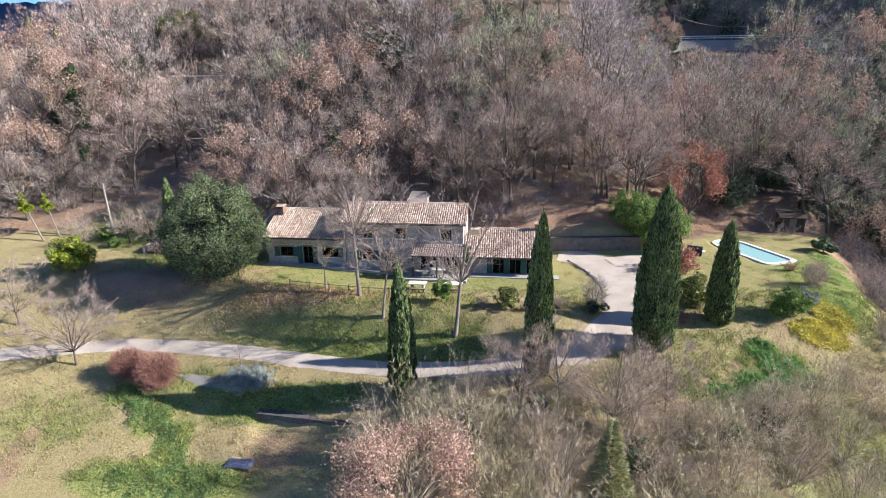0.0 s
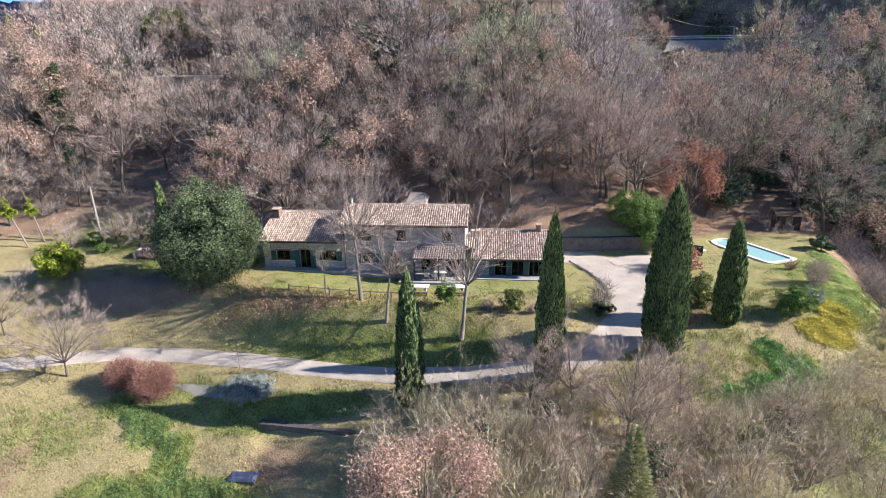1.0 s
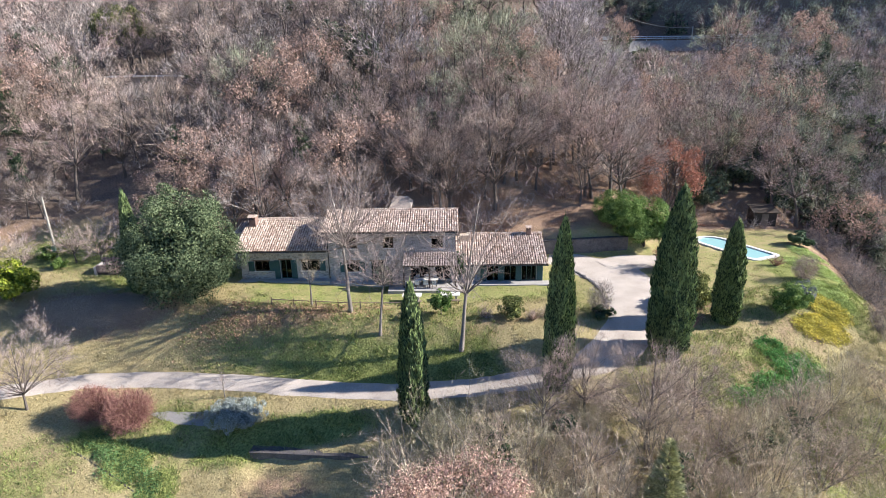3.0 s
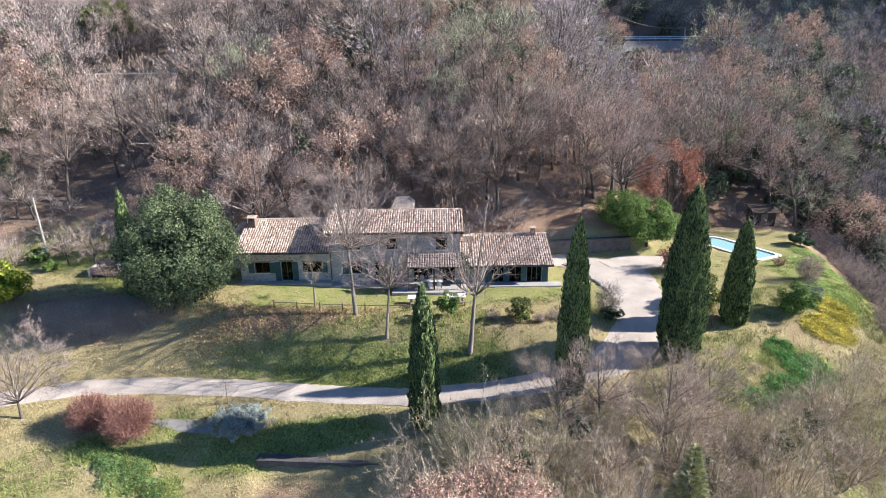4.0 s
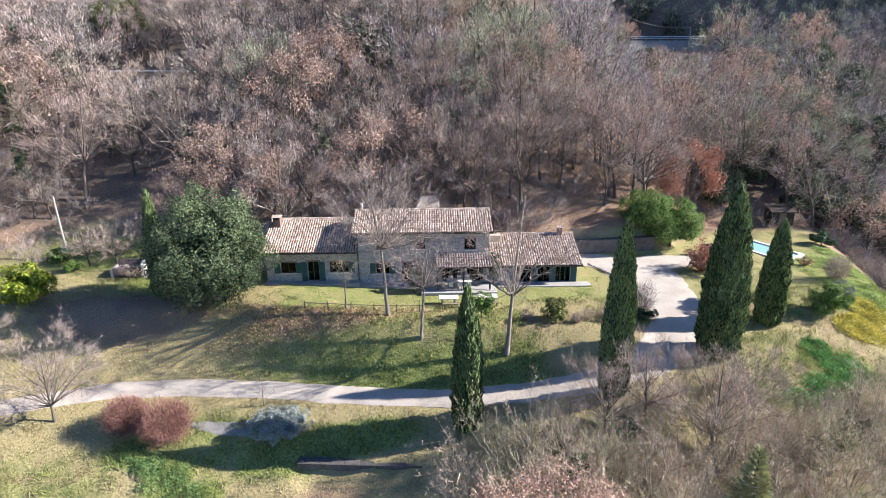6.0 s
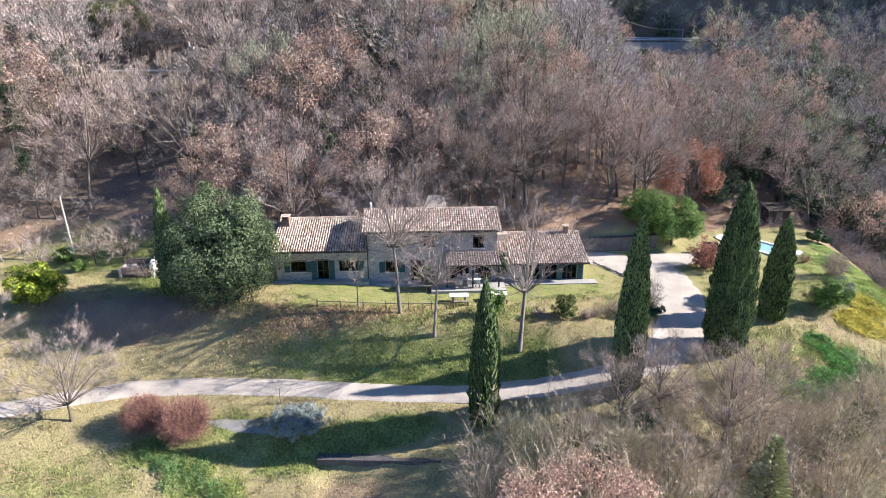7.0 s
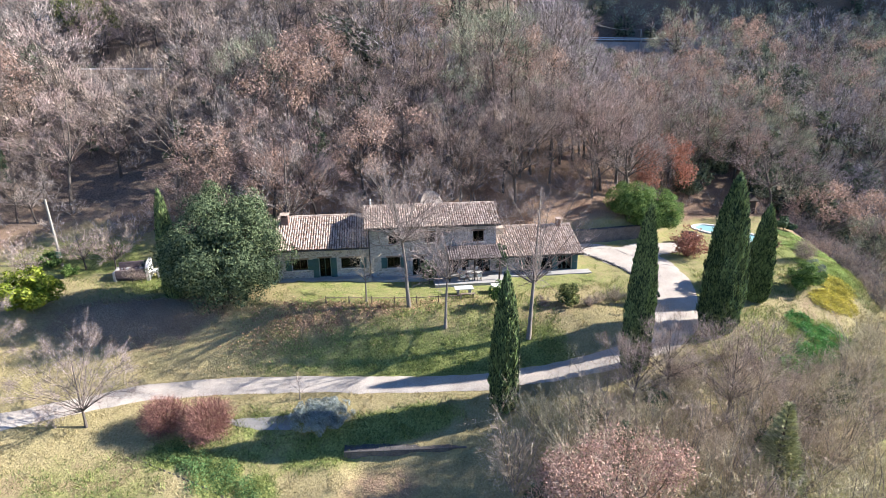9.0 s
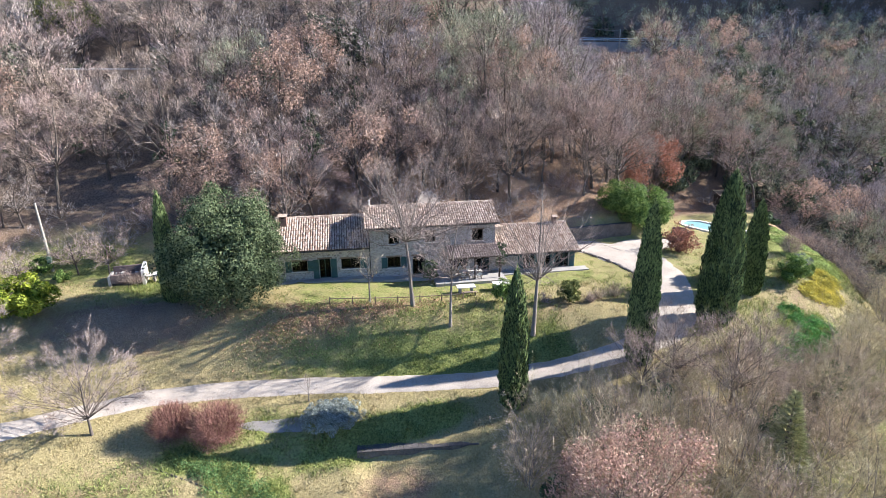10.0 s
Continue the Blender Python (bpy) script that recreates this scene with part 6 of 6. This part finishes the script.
for k in range(11):
    bm = bmesh.new()
    bmesh.ops.create_icosphere(bm, subdivisions=1, radius=rng.uniform(0.16, 0.32))
    for v in bm.verts:
        v.co *= rng.uniform(0.7, 1.15)
    o = part("rubble_stone", bm, (CONCRETE, SHADED_BROWN_STONE, SHADED_BROWN_STONE)[k % 3], ci)
    o.location = (rng.uniform(-1.4, 1.0), rng.uniform(-0.6, 0.6), 1.12)

# dark covered cart on the pool lawn
x, y = 30.9, 63.9
bn = thing("garden_cart", (x, y, h_at(x, y)), "dark covered garden cart with pale legs on the pool lawn", "cart", rz=-28)
part("cover", gable_wall(-0.85, 0.85, [(-0.5, 0.35), (-0.55, 1.15), (-0.2, 1.5), (0.5, 1.35), (0.5, 0.35)]), surface("dark_cover", (0.012, 0.013, 0.018), (0.035, 0.036, 0.045), 2, 9, rough=0.7, bump=0.4), bn, "black sheet cover")
for sx in (-0.75, 0.7):
    for sy in (-0.45, 0.4):
        part("leg", boxes((sx, sx + 0.07, sy, sy + 0.07, 0, 0.346)), WHITE_STONE, bn)
part("side_shelf", boxes((0.854, 1.2, -0.4, 0.4, 0.9, 0.96), bevel=0.01), WHITE_STONE, bn)

# shed by the pool
x, y = 49.5, 76.0
sh = thing("garden_shed", (x, y, h_at(x, y) - 0.1), "small dark wooden shed at the edge of the wood", "shed", rz=-12)
part("wall", boxes((-1.5, 1.5, -1.2, 1.2, 0, 2.1)), DARK_WOOD, sh)
part("roof", slab(-1.8, 1.8, -1.6, 2.12, 1.5, 2.75, 0.1), DARK_WOOD, sh, "weathered plank roof")
part("door", boxes((-0.5, 0.4, -1.245, -1.205, 0.05, 1.9)), WOOD, sh)

for k, (x, y, s) in enumerate(((46.6, 74.6, 0.75), (48.4, 73.9, 0.55), (51.8, 74.6, 0.7), (47.2, 77.4, 0.9), (52.4, 76.8, 0.9))):
    plant("bare_shrub", brush_meshes[k % 3], x, y, "low tangled leafless scrub beside the wooden shed", "shrub", "woodland edge scrub", s, k * 70)

# stone edging of the drive
ed = thing("stone_edging", (0, 0, 0), "row of small edging stones between lawn and drive", "edging")
rng = np.random.default_rng(5)
bm = bmesh.new()
bmesh.ops.create_icosphere(bm, subdivisions=1, radius=0.2)
for v in bm.verts:
    v.co *= rng.uniform(0.75, 1.2)
rock = bpy.data.meshes.new("stone")
bm.to_mesh(rock), bm.free()
rock.materials.append(EDG)
for k in range(34):
    t = k / 33
    x, y = 15.2 + 1.7 * math.sin(t * 2.6), 62.5 - 12.5 * t
    o = part("stone", rock, None, ed)
    o.matrix_local = pose(x + rng.normal(0, 0.05), y, h_at(x, y) + 0.06, *rng.uniform(0, 360, 3)) @ Matrix.Scale(rng.uniform(0.7, 1.2), 4)

# far road with its guard rail and poles
ROAD_FAR = surface("worn_asphalt", (0.18, 0.17, 0.16), (0.32, 0.30, 0.28), 0.3, 3, bump=0.2)
RAIL = surface("galvanised_rail", (0.45, 0.5, 0.5), (0.65, 0.7, 0.7), 1, 5, rough=0.4, bump=0, metal=0.4)
p0, p1 = np.array([50.0, 162.0]), np.array([160.0, 174.0])
fr = []
for k in range(23):
    q = p0 + (p1 - p0) * k / 22
    fr.append((q[0], q[1], h_at(q[0], q[1]) + 2.2))
rd = thing("far_road", (0, 0, 0), "narrow hillside road seen through the trees", "road")
tagged(rd, kind="structure")
part("surface", np_mesh("far_road", [(np.array([[(a, b - 0.5, c), (a - 0.4, b + 4.5, c)] for a, b, c in fr]).reshape(-1, 3), np.array([[2 * k, 2 * k + 2, 2 * k + 3, 2 * k + 1] for k in range(22)])), (np.array([[(a, b - 0.5, c), (a, b - 3.5, c - 4.5)] for a, b, c in fr]).reshape(-1, 3), np.array([[2 * k, 2 * k + 1, 2 * k + 3, 2 * k + 2] for k in range(22)]))], ROAD_FAR), None, rd)
gr = thing("guard_rail", (0, 0, 0), "pale metal guard rail along the hillside road", "rail")
part("beam", np_mesh("beam", [tubes([(*fr[k][:2], fr[k][2] + zz, *fr[k + 1][:2], fr[k + 1][2] + zz, 0.14, 0.14) for k in range(22) for zz in (0.65, 1.15)], 6)], RAIL), None, gr)
post = np_mesh("post", [tubes([(0, 0, -0.4, 0, 0, 1.15, 0.07, 0.07)], 6)], RAIL)
for a, b, c in fr:
    o = part("post", post, None, gr)
    o.location = (a, b, c)
for a, b, tall in ((62.3, 162.6, 10.2), (83.5, 164.0, 7.4)):
    fp = thing("utility_pole", (a, b, h_at(a, b) - 1), "pale concrete utility pole beside the hillside road", "pole", "roadside poles")
    part("shaft", np_mesh("shaft", [tubes([(0, 0, 0, 0, 0, tall, 0.2, 0.15)], 8)], POLE, True), None, fp)
cab = thing("overhead_cable", (0, 0, 0), "sagging overhead cable between the roadside poles", "cable")
zz = h_at(62.3, 162.6) + 9.0, h_at(83.5, 164) + 6.2
pts = [(62.3 + 21.2 * k / 10, 162.6 + 1.4 * k / 10, zz[0] + (zz[1] - zz[0]) * k / 10 - 1.2 * (1 - (2 * k / 10 - 1) ** 2)) for k in range(11)]
part("wire", np_mesh("wire", [tubes([(*pts[k], *pts[k + 1], 0.06, 0.06) for k in range(10)], 4)], POLE), None, cab)

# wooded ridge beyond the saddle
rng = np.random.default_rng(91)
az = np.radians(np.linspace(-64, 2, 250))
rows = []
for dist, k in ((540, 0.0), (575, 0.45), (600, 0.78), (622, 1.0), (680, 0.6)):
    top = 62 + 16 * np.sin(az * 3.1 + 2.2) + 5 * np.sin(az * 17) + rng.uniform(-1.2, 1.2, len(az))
    # Raised here so its dark blue fills sky gaps between the trees.
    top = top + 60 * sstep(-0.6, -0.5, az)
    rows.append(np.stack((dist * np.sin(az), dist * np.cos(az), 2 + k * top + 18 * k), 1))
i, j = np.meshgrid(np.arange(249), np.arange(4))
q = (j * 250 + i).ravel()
# Distance haze is put into the base colour as a dark blue.
RIDGE = surface("haze_blue_woods", (0.05, 0.075, 0.12), (0.11, 0.145, 0.21), 0.02, 0.15, bump=0)
tagged(new("backdrop", np_mesh("backdrop", [(np.stack(rows), np.stack((q, q + 1, q + 251, q + 250), 1))], RIDGE, True)), "distant wooded ridge coloured dark haze blue", "hill", kind="structure")

# building half hidden in the upper wood
x, y = -43.7, 101.0
ub = thing("hillside_outbuilding", (x, y, 20.8), "low pale outbuilding with a flat roof among the trees", "building", rz=4)
part("wall", boxes((-4.8, 4.8, -2, 2, -4, 1.6)), PLASTER, ub)
part("roof", boxes((-5.6, 5.6, -2.8, 2.5, 1.604, 1.85), bevel=0.03), WHITE_STONE, ub, "flat pale roof")
for k in range(3):
    part("window", boxes((-3.2 + 2.4 * k, -2.2 + 2.4 * k, -2.04, -2.003, 0, 1.1)), DARK_WOOD, ub)

# ---- grass ----
rng = np.random.default_rng(12)
N = 570000
x, y = rng.uniform(-46, 46, N), rng.uniform(33, 64, N)
gcov, _, lcov = cover(x, y)
yr = np.interp(x, RX, RY)
ok = (np.abs(y - yr) > 1.3) | (x > 12.5)
for a, b, w in ROAD[-9:]:
    ok &= np.hypot(x - a, y - b) > w + 0.6
hx, hy = (x + 4.2) * c6 + (y - 59.05) * s6, -(x + 4.2) * s6 + (y - 59.05) * c6
ok &= ~((hy > -1.4) & (np.abs(hx) < 18)) & ~((hy > -3.5) & (hx > -1) & (hx < 7.6))
ok &= np.hypot((x - POOL[0]) / 4, (y - POOL[1]) / 7) > 1
blade_green = ok & (rng.uniform(0, 1, N) < gcov * 0.75) & (lcov < 0.7)
blade_straw = ok & ~blade_green & (rng.uniform(0, 1, N) < 0.30) & (lcov < 0.75)
GRASS = surface("green_grass_blades", (0.08, 0.12, 0.032), (0.36, 0.41, 0.135), 0.6, 3, bump=0, vary=0.5, by="island", through_light=0.25)
HAY = surface("dry_grass_blades", (0.23, 0.185, 0.095), (0.50, 0.42, 0.235), 0.6, 3, bump=0, vary=0.5, by="island", through_light=0.2)
for sel, nm, mt, hh, lab in ((blade_green, "green_grass", GRASS, 0.27, "tufts of short green grass"), (blade_straw, "dry_grass", HAY, 0.17, "tufts of dry straw-coloured grass")):
    a, b = x[sel], y[sel]
    lawn = sstep(52.5, 54, b) * sstep(-21, -19, a)
    pp = np.stack((a, b, height(a, b) - 0.03), 1)
    clump = np.clip(0.5 + 0.6 * np.sin(a * 1.7 + 2 * np.sin(b * 0.9)) * np.sin(b * 2.3 + 1.5 * np.sin(a * 1.1)), 0.1, 1.1)
    hh = hh * (0.45 + 1.25 * clump)
    dd = np.stack((rng.normal(0, 0.55, len(a)), rng.normal(0, 0.55, len(a)), np.ones(len(a))), 1) * (hh * rng.uniform(0.4, 1.3, len(a)) * (1 - 0.75 * lawn))[:, None]
    tagged(new(nm, np_mesh(nm, [slivers(rng, pp, dd, rng.uniform(0.012, 0.032, len(a)))], mt)), lab, "grass", kind="stuff")

# stone kerb of the garden path
rock = rock.copy()
rock.materials[0] = surface("mossy_kerb", (0.05, 0.045, 0.035), (0.16, 0.14, 0.11), 2, 10, bump=0.5)
kb = thing("path_kerb", (0, 0, 0), "line of low kerb stones beside the green herbs", "kerb")
for k in range(26):
    u = k / 25
    x, y = -29.4 + 8.4 * u, 40.7 - 5.0 * u
    o = part("stone", rock, None, kb)
    o.matrix_local = pose(x, y, h_at(x, y) - 0.01, *rng.uniform(0, 40, 2), -40) @ Matrix.Diagonal((1.2, 0.4, 0.4, 1))

# blue sheet by the bare earth
bs = thing("ground_sheet", (-15.6, 35.0, h_at(-15.6, 35.0)), "faded blue sheet weighed down over a low stack", "tarpaulin", rz=-4)
part("stack", boxes((-0.95, 0.95, -0.4, 0.4, -0.4, 0.28), bevel=0.05), WOOD, bs)
bm = bmesh.new()
rng = np.random.default_rng(33)
grid = [[bm.verts.new((-1.1 + 0.22 * i, -0.55 + 0.22 * j, (0.3 if 0 < i < 10 and 0 < j < 5 else 0.1) + rng.uniform(0, 0.05))) for i in range(11)] for j in range(6)]
for j in range(5):
    for i in range(10):
        bm.faces.new((grid[j][i], grid[j][i + 1], grid[j + 1][i + 1], grid[j + 1][i]))
bmesh.ops.solidify(bm, geom=bm.faces[:], thickness=0.02)
part("sheet", bm, surface("blue_sheet", (0.10, 0.12, 0.22), (0.22, 0.25, 0.38), 2, 10, rough=0.5, bump=0.3), bs, "faded blue plastic sheet")
